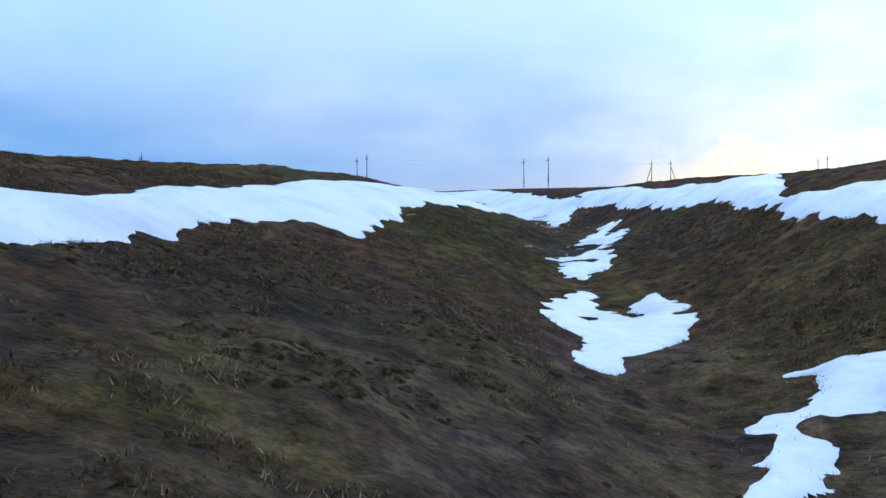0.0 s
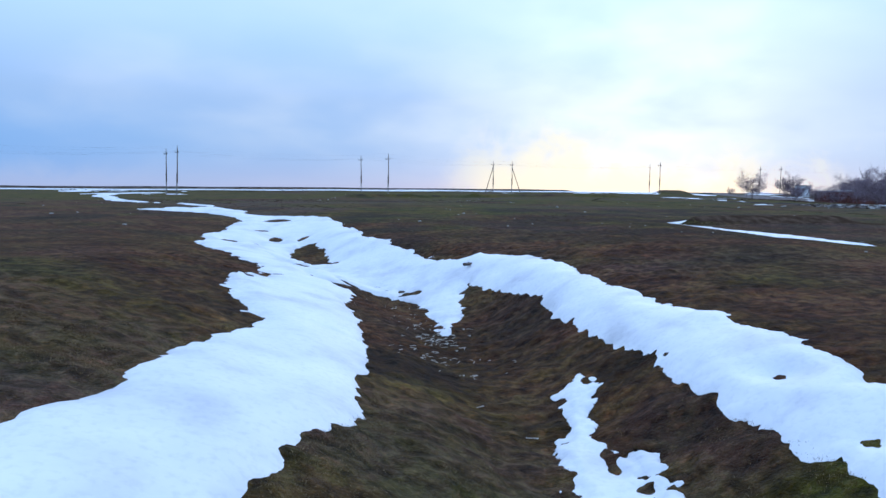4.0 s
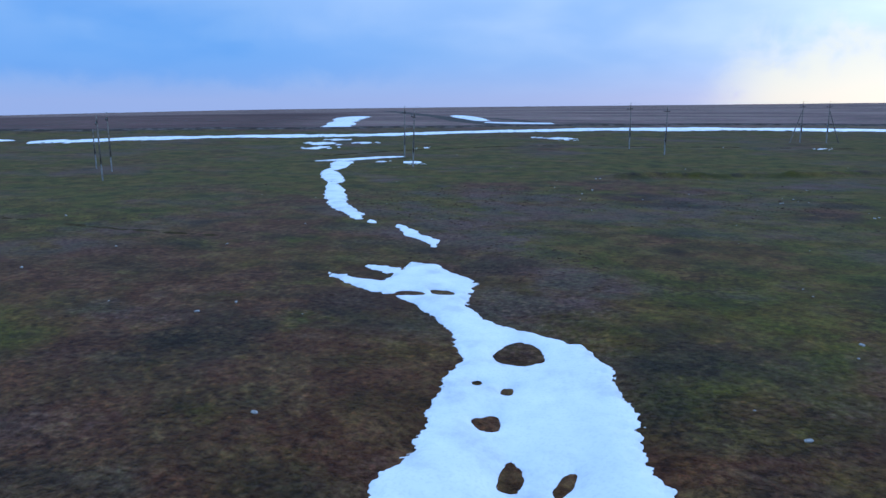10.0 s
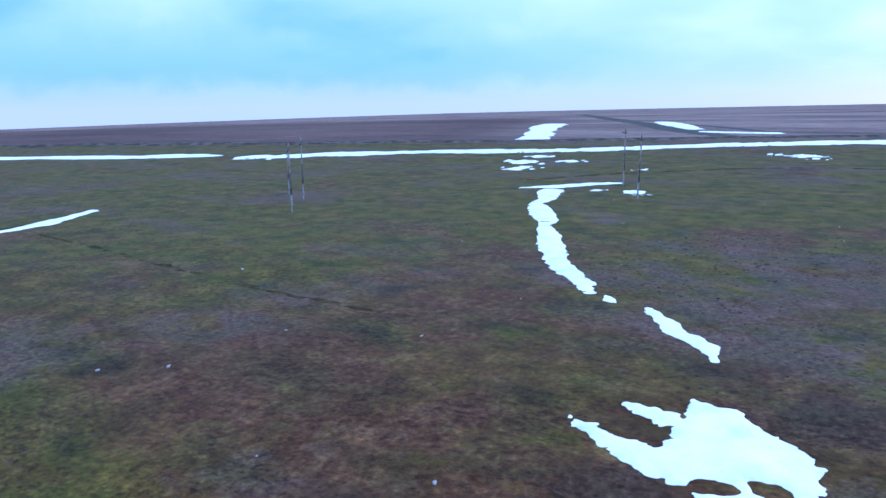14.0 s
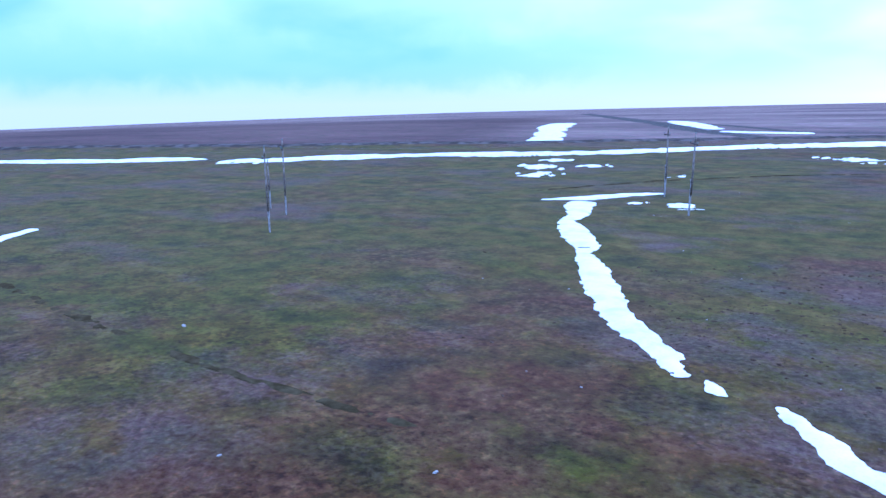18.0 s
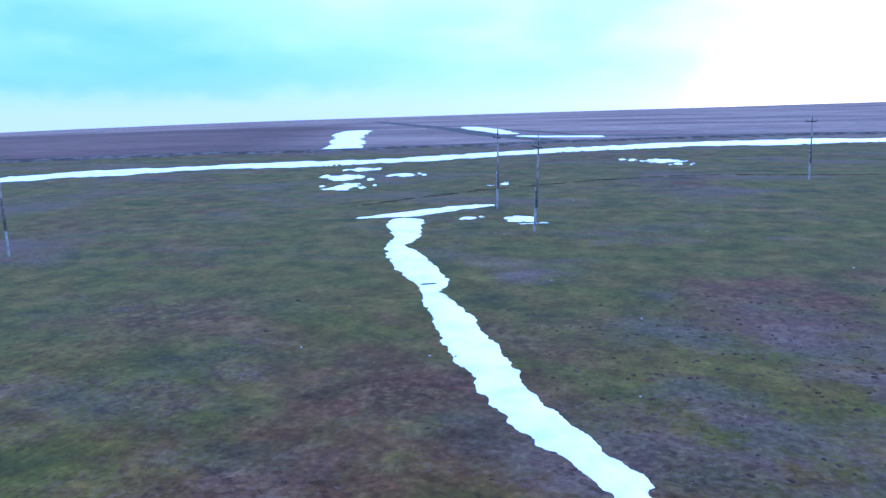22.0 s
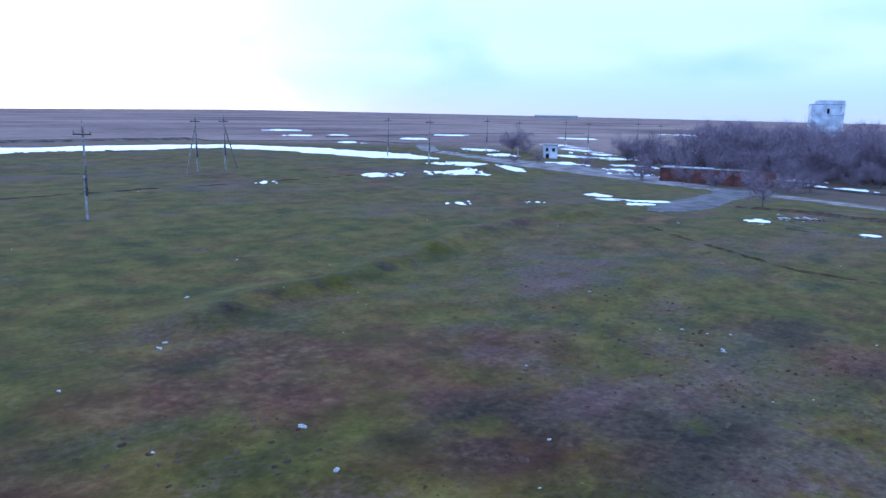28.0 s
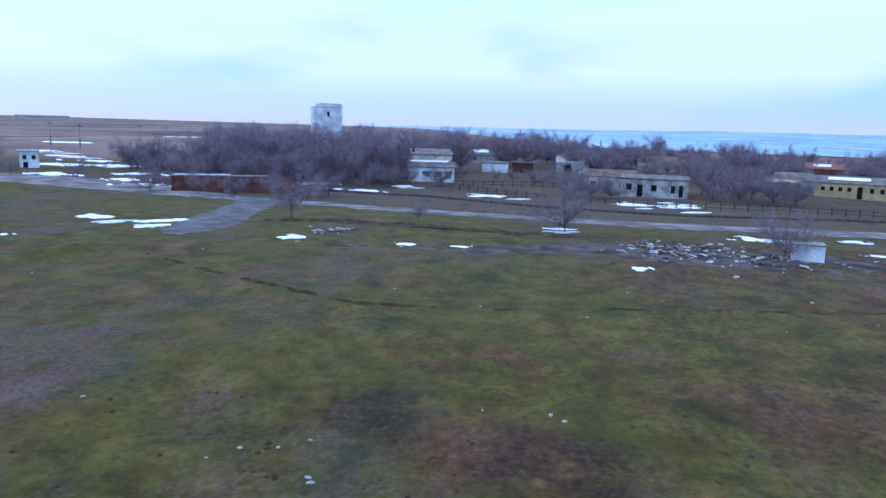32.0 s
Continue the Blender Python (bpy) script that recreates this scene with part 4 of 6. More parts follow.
SPOTS_VILLAGE = [(51.6, 123.3, 1.5, 1.2, -63), (52.7, 112.2, 1.2, 0.8, -64), (53.9, 106.8, 0.6, 0.7, -64), (73.7, 98.1, 3.48, 1.95, -63), (49.5, 90.3, 0.95, 1.4, -68), (75.5, 75.1, 3.31, 1.86, -67),
                 (81.1, 63.1, 1.17, 1.8, -64), (67.3, 65.1, 1.12, 1.83, -66), (121.8, 79.3, 4.56, 3.99, -62), (120.1, 113.5, 5.24, 2.96, -55), (116.6, 136.3, 2.28, 3.88, -53), (115.5, 144.3, 2.28, 3.42, -53)]
SPOTS_YARD = [(102.4, 172.8, 3.31, 3.88, -52), (106.4, 195.6, 2.51, 5.7, -51), (121.2, 187.6, 2.74, 3.42, -50), (121.7, 87.5, 3.53, 2.96, -60), (107.5, 180.8, 2.28, 3.42, -52), (130.3, 211.6, 3.42, 4.56, -50), (146.3, 215, 4.56, 5.7, -50),
              (137.2, 203.6, 5.7, 3.42, -50), (107.4, 217.2, 4.32, 3.24, -40), (156.5, 232.1, 5.7, 4.56, -45), (173.6, 254.9, 7.98, 5.7, -45), (115.6, 233.8, 5.22, 4.17, -30), (125.8, 150, 2.28, 3.42, -50), (130.3, 132.9, 2.85, 2.28, -50)]
SPOTS_BEYOND = [(145, 400, 5.6, 6.0, -30), (118, 335, 3.7, 4.0, -30), (102, 281, 4.3, 2.5, -20), (142, 296, 5.0, 4.0, -30), (135, 338, 5.0, 2.5, -20), (190, 330, 8.7, 4.0, -30), (240, 300, 9.9, 4.5, -40), (330, 280, 13.6, 6.0, -50),
                (420, 200, 13.6, 7.0, -60), (390, 330, 18.6, 6.0, -45), (300, 210, 7.4, 4.0, -50), (260, 190, 6.2, 3.5, -60)]
for spots, label, step in ((SPOTS, "flat oval snow patch on the green plain", 0.3), (SPOTS_NEAR_ROAD, "small snow patch in the grass near the gravel road", 0.25),
                           (SPOTS_VILLAGE, "small snow patch on the verge by the village road", 0.25), (SPOTS_YARD, "melting snow patch among the village yards", 0.35),
                           (SPOTS_BEYOND, "broad snow patch on the far fields", 1.0)):
    for n, (x, y, a, b, turn) in enumerate(spots):
        r = random.Random(n * 31 + int(x))
        c, k = math.cos(radians(turn)), math.sin(radians(turn))
        w = min(a, b)
        far = max(a, b) - w * 0.7
        ux, uy = (c, k) if a > b else (-k, c)
        line = [(x - ux * far, y - uy * far, w * r.uniform(0.3, 0.6)), (x + r.uniform(-0.3, 0.3) * w, y, w * r.uniform(0.8, 1.0)), (x + ux * far, y + uy * far, w * r.uniform(0.25, 0.6))]
        side = r.uniform(-0.6, 0.6)
        spur = [(x, y, w * 0.6), (x + ux * far * side - uy * w, y + uy * far * side + ux * w, w * r.uniform(0.15, 0.4))]
        bits = []
        for _ in range(r.choice((2, 3, 4))):
            u, v = r.uniform(-1.5, 1.5) * far, r.choice((-1, 1)) * r.uniform(1.1, 2.0) * w
            bx, by, q = x + ux * u - uy * v, y + uy * u + ux * v, w * r.uniform(0.12, 0.3)
            bits.append([(bx - ux * q * 2, by - uy * q * 2, q * 0.5), (bx, by, q), (bx + ux * q * 2.5, by + uy * q * 2.5, q * 0.3)])
        for bit in bits:
            snow([bit], label, step=step * 0.6, thick=0.10 if step < 0.5 else 0.3, ragged=0.25 * bit[1][2])
        snow([line, spur], label, step=step, thick=0.14 if step < 0.5 else 0.4, ragged=0.7 * w)

# ---- roads and tracks ----
strip("gravel_road", [(118, 262, 3), (100, 238, 3), (92.6, 209.8, 4.17), (93, 195.2, 9), (96.5, 183.1, 11), (96, 170.5, 8.5), (94, 159.9, 5.4), (92.4, 148.6, 3.81), (89.8, 134.8, 3.52), (87.6, 120, 3.89), (87.4, 105.8, 4.28),
                      (87.6, 93.5, 4.91), (88.4, 84.4, 5.36), (90.9, 68, 5.44), (98.2, 44.5, 5.63), (110.9, -1.6, 5.7), (128, -81.4, 5.7)], M["gravel"], 0.05, "pale gravel village road with worn edges", "road", 1.4, 0.6, broken=0.05)
strip("turnout", [(95.5, 147.5, 7.0), (90, 145.2, 5.0), (82.2, 142.5, 3.4), (70.8, 139.4, 3.36), (58.4, 135.9, 3.85), (52.1, 135.1, 3), (48.5, 134.6, 1)], M["tar"], 0.06, "worn grey tarmac turn-out beside the village road", "road", 1.0, 0.5, broken=0.03)
strip("bare_yard", [(49, 119, 0.4), (52, 108, 1.4), (54.5, 101.5, 2.4), (58, 95.5, 4), (59, 91, 7), (60.5, 85, 8), (60.5, 75, 7.5), (61.4, 65.9, 4.02), (64.5, 57.4, 1.02)], M["track"], 0.03, "bare grey trodden ground with scattered debris", "footpath", 1.8, 0.6, broken=0.10)
strip("soil_bank", [(62.9, 131.7, 0.41), (64.2, 128.6, 1.02), (65.5, 122.4, 1.62), (65.6, 110.1, 1.31), (66.1, 100, 1.41), (66.5, 94, 0.4)], M["soil"], 0.12, "low bank of reddish brown soil along the road", "bank", 1.0, 0.5, broken=0.3)
strip("dirt_track", [(40, 133, 0.2), (36, 126, 0.35), (32, 117, 0.4), (29.5, 109, 0.4), (31, 101.5, 0.4), (35, 90, 0.35), (40, 74, 0.3), (48, 50, 0.3)], M["rut"], 0.008, "faint dark wheel track across the grass", "track", 0.5, 0.4, broken=0.14)
strip("far_road", FAR_ROAD, M["track"], 0.06, "distant earth road on a low embankment", "road", 1.2, 3.0)
strip("far_track", [(-62, 268, 5), (-73, 290, 5), (-103, 336, 6), (-168, 472, 7), (-240, 620, 8), (-420, 1000, 9)], M["mud"], 0.1, "dark earth track running across the far field", "track", 2.0, 5.0)
strip("far_track", [(-110, 395, 3), (-60, 318, 3), (-10, 312, 3), (70, 322, 3)], M["mud"], 0.1, "dark earth track running along the far field", "track", 1.5, 4.0)
strip("dirt_track", [(-73, 139, 0.5), (-60, 156, 0.6), (-46, 170, 0.6), (-30, 177.5, 0.6), (4, 181.5, 0.6), (40, 186, 0.5)], M["rut"], 0.02, "faint dark wheel track on the plain", "track", 0.6, 0.7, broken=0.16)
strip("dirt_track", [(-100, 73.5, 0.3), (-86, 71.9, 0.4), (-73.5, 69.8, 0.45), (-62, 68.4, 0.45), (-53, 67.9, 0.45), (-47, 67.7, 0.35), (-41, 67.6, 0.2)], M["rut"], 0.012, "faint dark rut running over the plain", "track", 0.6, 0.4, broken=0.14)
strip("dirt_track", [(4.0, 41, 0.15), (5.6, 36.7, 0.25), (8.6, 28.5, 0.3), (10.2, 24.2, 0.25), (11.7, 19.9, 0.15)], M["soil"], 0.01, "faint dark rut above the gully", "track", 0.4, 0.3, broken=0.08)

# ---- parts ----


def part(name, bm, mat, parent, label="", smooth=False, m=None):
    me = bpy.data.meshes.new(name)
    bmesh.ops.recalc_face_normals(bm, faces=bm.faces)
    bm.to_mesh(me)
    bm.free()
    me.materials.append(mat)
    if smooth:
        me.shade_smooth()
    ob = new(name, me)
    ob.parent = parent
    if m is not None:
        ob.matrix_basis = m
    return tagged(ob, label)


def thing(name, m, label, category, group="", kind=""):
    ob = new(name)
    ob.empty_display_size = 0.3
    ob.matrix_basis = m
    return tagged(ob, label, category, group, kind)


def rod(bm, a, b, r0, r1, sides=8):
    a, b = Vector(a), Vector(b)
    turn = (b - a).to_track_quat("Z", "Y").to_matrix().to_4x4()
    bmesh.ops.create_cone(bm, cap_ends=True, segments=sides, radius1=r0, radius2=r1, depth=(b - a).length,
                          matrix=Matrix.Translation((a + b) / 2) @ turn)
    return bm


def block(bm, centre, size, turn=0.0, bevel=0.0):
    got = bmesh.ops.create_cube(bm, size=1.0, matrix=Matrix.Translation(centre) @ Matrix.Rotation(radians(turn), 4, "Z") @ Matrix.Diagonal((*size, 1)))
    if bevel:
        edges = {e for v in got["verts"] for e in v.link_edges}
        bmesh.ops.bevel(bm, geom=list(edges), offset=bevel, segments=1, affect="EDGES")
    return bm


def B():
    return bmesh.new()


# ---- power line ----


def power_pole(x, y, turn, tilt=(0, 0), tall=9.0, arm=True, brace=None, label="weathered wooden power pole on a grey concrete stub"):
    """A timber pole lashed to a concrete stub, with a crossarm along its own x axis."""
    base = at(x, y)
    p = thing("power_pole", pose(x, y, base, tilt[0], tilt[1], turn), label, "power pole", "power poles of the line")
    part("stub", block(block(B(), (0.15, 0, 1.95), (0.17, 0.19, 4.5), 0, 0.02), (0.15, 0, 4.25), (0.13, 0.15, 0.12), 0, 0.02), M["concrete"], p, "pale concrete stub")
    part("post", rod(rod(B(), (-0.02, 0, 2.4), (0, 0, tall - 0.9), 0.12, 0.09, 10), (0, 0, tall - 0.9), (0.02, 0, tall), 0.09, 0.075, 10), M["wood"], p, smooth=True)
    for h in (2.75, 3.9):
        part("wire_band", block(B(), (0.07, 0, h), (0.40, 0.27, 0.07), 0, 0.02), M["iron"], p)
    tops = []
    if arm:
        part("crossarm", block(B(), (0, 0.13, tall - 1.0), (1.9, 0.10, 0.12), 0, 0.015), M["iron"], p)
        for dx, h in ((-0.85, tall - 0.94), (0.85, tall - 0.94), (0.02, tall)):
            oy = 0.13 if dx != 0.02 else 0.0
            bm = rod(B(), (dx, oy, h), (dx, oy, h + 0.14), 0.018, 0.018, 6)
            rod(bm, (dx, oy, h + 0.10), (dx, oy, h + 0.20), 0.075, 0.05, 8)
            part("insulator", rod(bm, (dx, oy, h + 0.20), (dx, oy, h + 0.27), 0.055, 0.03, 8), M["glass"], p, smooth=True)
            tops.append((dx, oy, h + 0.25))
    if brace:
        bx, by, _ = Matrix.Rotation(radians(-turn), 3, "Z") @ Vector((*brace, 0))
        part("brace", rod(B(), (bx, by, -0.3), (0.05, 0, tall - 1.6), 0.13, 0.10, 8), M["wood"], p, "slanting wooden brace")
    world_m = p.matrix_basis
    return [world_m @ Vector(t) for t in tops]


def wires(ends, label="sagging aluminium wires of the power line"):
    for a, b in zip(ends, ends[1:]):
        if not (a and b):
            continue
        span = thing("wire_span", Matrix(), label, "power line wire", "wire spans of the line")
        for p, q in zip(a, b):
            bm = B()
            pts = [p.lerp(q, k / 12) - Vector((0, 0, 0.9 * 4 * (k / 12) * (1 - k / 12))) for k in range(13)]
            ring = None
            side = (q - p).cross(Vector((0, 0, 1))).normalized() * 0.003
            for u in pts:
                now = [bm.verts.new(u + o) for o in (side, Vector((0, 0, 0.003)), -side, Vector((0, 0, -0.003)))]
                if ring:
                    for k in range(4):
                        bm.faces.new((ring[k], ring[(k + 1) % 4], now[(k + 1) % 4], now[k]))
                ring = now
            part("conductor", bm, M["wire"], span)


LINE_FAR = [(-130, 77, 0, (0, 0), None), (-91.5, 108.5, 140, (0, 1), None), (-53.6, 140.5, 130, (0, -1), None), (-15.7, 172, 130, (1, 3), None), (20.4, 202.5, 118, (0, 1), (-2.5, -1.2)),
            (71.9, 219.2, 100, (0, 0), None), (111.3, 227.5, 95, (0, 0), None), (163, 242.9, 95, (0, 0), None), (213.5, 249.2, 95, (0, 0), None)]
LINE_NEAR = [(-124, 70, 0, (0, 0), None), (-84.5, 99, 130, (0, -2), None), (-46.9, 127.4, 130, (0, -4), None), (-8.2, 160.5, 130, (0, 0), None), (26.2, 204.5, 118, (0, 1), (2.7, 1.0)),
             (69.9, 202.3, 100, (0, 0), None), (113.5, 217.8, 95, (0, 0), None), (155.2, 227.5, 95, (0, 0), None), (205.6, 234.4, 95, (0, 0), None)]
for line in (LINE_FAR, LINE_NEAR):
    ends = []
    for x, y, turn, tilt, brace in line:
        got = power_pole(x, y, turn, tilt, 9.2, True, brace,
                         "braced wooden power pole at a bend of the line" if brace else "weathered wooden power pole on a grey concrete stub")
        ends.append(got)
    wires(ends)
power_pole(-97.5, 111.5, 130, (0, 0), 6.5, False, None, "short bare wooden pole beside the power line")

# ---- village ----


def wall(bm, a, b, tall, thick=0.35, openings=(), base=-0.4):
    """A wall from a to b (x, y), with rectangular openings (from, to, sill, head) along it, cut right through."""
    a, b = Vector((*a, 0)), Vector((*b, 0))
    run = (b - a).length
    along = (b - a).normalized()
    turn = math.degrees(math.atan2(along.y, along.x))
    cuts = sorted({0.0, run, *[v for o in openings for v in o[:2]]})
    rows = sorted({base, tall, *[v for o in openings for v in o[2:]]})
    for u0, u1 in zip(cuts, cuts[1:]):
        stack = None
        for z0, z1 in zip(rows, rows[1:]):
            mid, high = (u0 + u1) / 2, (z0 + z1) / 2
            if any(o[0] < mid < o[1] and o[2] < high < o[3] for o in openings):
                if stack:
                    block(bm, a + along * mid + Vector((0, 0, sum(stack) / 2)), (u1 - u0, thick, stack[1] - stack[0]), turn)
                stack = None
            else:
                stack = (stack[0], z1) if stack else (z0, z1)
        if stack:
            block(bm, a + along * (u0 + u1) / 2 + Vector((0, 0, sum(stack) / 2)), (u1 - u0, thick, stack[1] - stack[0]), turn)
    return bm


def facing(x, y, ox=-15.0, oy=94.0):
    """The turn about z by which a thing's front (its own -y) looks at a spot."""
    return math.degrees(math.atan2(ox - x, -(oy - y)))


def slab(bm, corners, thick=0.12):
    """A flat roof or panel through four corners, with thickness."""
    top = [bm.verts.new(c) for c in corners]
    low = [bm.verts.new((c[0], c[1], c[2] - thick)) for c in corners]
    bm.faces.new(top)
    bm.faces.new(low[::-1])
    for k in range(4):
        bm.faces.new((top[k], low[k], low[(k + 1) % 4], top[(k + 1) % 4]))
    return bm


def house(name, x, y, turn, wide, deep, tall, openings, walls, roof, label, rise=1.2, roof_snow=False, frames=True, gable=True, end_openings=()):
    """Four walls with openings, a pitched or flat roof, window frames; its front is its own -y side, its middle at x, y."""
    h = thing(name, pose(x, y, min(at(x + dx, y + dy) for dx in (-3, 3) for dy in (-3, 3)), 0, 0, turn) @ Matrix.Scale(1.14, 4), label, "building")
    w, d = wide / 2, deep / 2
    part("front_wall", wall(B(), (-w, -d), (w, -d), tall, 0.35, openings), walls, h)
    part("back_wall", wall(B(), (-w, d), (w, d), tall, 0.35), walls, h)
    part("side_wall", wall(B(), (-w, -d + 0.18), (-w, d - 0.18), tall, 0.35, end_openings), walls, h)
    part("side_wall", wall(B(), (w, -d + 0.18), (w, d - 0.18), tall, 0.35, end_openings), walls, h)
    part("floor", block(B(), (0, 0, 0.02), (wide - 0.4, deep - 0.4, 0.1)), M["dark"], h)
    if gable:
        e = 0.35
        for s in (-1, 1):
            part("roof_slope", slab(B(), [(-w - e, s * (d + e), tall - 0.1), (w + e, s * (d + e), tall - 0.1), (w + e, 0, tall + rise), (-w - e, 0, tall + rise)][::s], 0.1), roof, h)
        for s in (-1, 1):
            bm = B()
            vs = [bm.verts.new(v) for v in ((s * w, -d, tall), (s * w, d, tall), (s * w, 0, tall + rise * 0.93))]
            got = bmesh.ops.extrude_face_region(bm, geom=[bm.faces.new(vs)])
            bmesh.ops.translate(bm, verts=[v for v in got["geom"] if isinstance(v, bmesh.types.BMVert)], vec=(-s * 0.3, 0, 0))
            part("gable", bm, walls, h)
    elif roof:
        part("roof_slab", slab(B(), [(-w - 0.3, -d - 0.3, tall + 0.2), (w + 0.3, -d - 0.3, tall + 0.2), (w + 0.3, d + 0.3, tall + rise), (-w - 0.3, d + 0.3, tall + rise)], 0.2), roof, h)
    if frames:
        for a, b, lo, hi in openings:
            if lo > 0.5:
                f = part("window", wall(B(), (-w + a, -d + 0.05), (-w + b, -d + 0.05), hi, 0.08, [(0.07, b - a - 0.07, lo + 0.07, hi - 0.07)], lo), M["wood"], h)
                part("pane", block(B(), ((a + b) / 2 - w, -d + 0.09, (lo + hi) / 2), (b - a - 0.1, 0.02, hi - lo - 0.1)), M["dark"], f)
            else:
                part("door", block(B(), ((a + b) / 2 - w, -d + 0.1, (lo + hi) / 2 + 0.02), (b - a - 0.06, 0.06, hi - lo - 0.06)), M["dark"], h)
    if roof_snow:
        bm = B()
        block(bm, (-w * 0.15, -d * 0.5, tall + rise * 0.5 + 0.1), (wide * 0.5, deep * 0.22, 0.14), 0, 0.05)
        bmesh.ops.rotate(bm, verts=bm.verts, cent=(0, -d * 0.5, tall + rise * 0.5 + 0.1), matrix=Matrix.Rotation(math.atan2(rise, d), 3, "X"))
        part("roof_snow", bm, M["snow"], h, "strip of old snow on the roof")
    return h


def water_tower():
    x, y = 212.4, 180.8
    t = thing("water_tower", pose(x, y, at(x, y), 0, 0, facing(x, y) + 8) @ Matrix.Diagonal((1.0, 1.0, 1.12, 1.0)), "tall square whitewashed tower with a parapet and stained walls", "tower")
    part("shaft", wall(wall(wall(wall(B(), (-4.3, -4.3), (4.3, -4.3), 11.6, 0.4, [(3.9, 4.7, 4.0, 5.6)]), (-4.3, 4.3), (4.3, 4.3), 11.6, 0.4), (-4.3, -4.1), (-4.3, 4.1), 11.6, 0.4), (4.3, -4.1), (4.3, 4.1), 11.6, 0.4),
         M["whitewash"], t)
    part("ledge", block(B(), (0, 0, 11.75), (8.85, 8.85, 0.3), 0, 0.04), M["whitewash"], t)
    part("tank_room", wall(wall(wall(wall(B(), (-4.35, -4.35), (4.35, -4.35), 14.6, 0.4, [(4.0, 4.75, 12.2, 13.6)], 11.9), (-4.35, 4.35), (4.35, 4.35), 14.6, 0.4, (), 11.9), (-4.35, -4.15), (-4.35, 4.15), 14.6, 0.4, (), 11.9),
                                (4.35, -4.15), (4.35, 4.15), 14.6, 0.4, (), 11.9), M["whitewash"], t)
    part("roof", block(B(), (0, 0, 14.7), (9.0, 9.0, 0.22), 0, 0.03), M["concrete"], t)
    part("parapet", wall(wall(wall(B(), (-3.0, -4.3), (4.3, -4.3), 15.8, 0.3, [(3.9, 4.6, 15.0, 15.5)], 14.75), (4.3, -4.15), (4.3, 4.15), 15.8, 0.3, (), 14.75), (-3.0, 4.3), (4.3, 4.3), 15.8, 0.3, (), 14.75), M["whitewash"], t)
    part("window", block(B(), (0.02, -4.25, 12.9), (0.7, 0.06, 1.36)), M["dark"], t)
    part("stain", block(B(), (3.4, -4.56, 13.6), (0.5, 0.012, 1.4)), M["plaster"], t, "rust-brown stain below the parapet")


water_tower()


def brick_ruin():
    ax, ay, bx, by = 96.7, 164.6, 104.6, 145.8
    run = math.hypot(bx - ax, by - ay)
    x, y = (ax + bx) / 2, (ay + by) / 2
    turn = math.degrees(math.atan2(by - ay, bx - ax))
    h = thing("brick_ruin", pose(x, y, at(x, y), 0, 0, turn), "long low roofless red brick ruin with broken openings", "building")
    w = run / 2
    ops = [(3.0, 3.9, 1.0, 2.0), (6.2, 7.0, 1.1, 2.0), (8.6, 9.7, 0.0, 2.1), (11.2, 13.0, 0.7, 2.1)]
    part("front_wall", wall(B(), (-w, 0), (w * 0.55, 0), 2.75, 0.5, ops), M["brick"], h)
    part("broken_wall", wall(wall(B(), (w * 0.55, 0), (w * 0.8, 0), 1.9, 0.5), (w * 0.8, 0), (w, 0), 1.2, 0.5), M["brick"], h)
    part("back_wall", wall(B(), (-w, 5.5), (w, 5.5), 2.3, 0.5), M["brick"], h)
    part("side_wall", wall(B(), (-w + 0.2, 0.25), (-w + 0.2, 5.25), 2.75, 0.5), M["brick"], h)
    part("side_wall", wall(B(), (w - 0.2, 0.25), (w - 0.2, 5.25), 1.1, 0.5), M["brick"], h)
    part("cornice", block(B(), (-w * 0.22, -0.03, 2.86), (run * 0.77, 0.66, 0.2), 0, 0.03), M["concrete"], h, "pale concrete cornice")
    part("ledge_snow", block(B(), (-w * 0.5, 0.2, 3.02), (run * 0.45, 0.5, 0.13), 0, 0.05), M["snow"], h, "thin snow on the wall top")


brick_ruin()


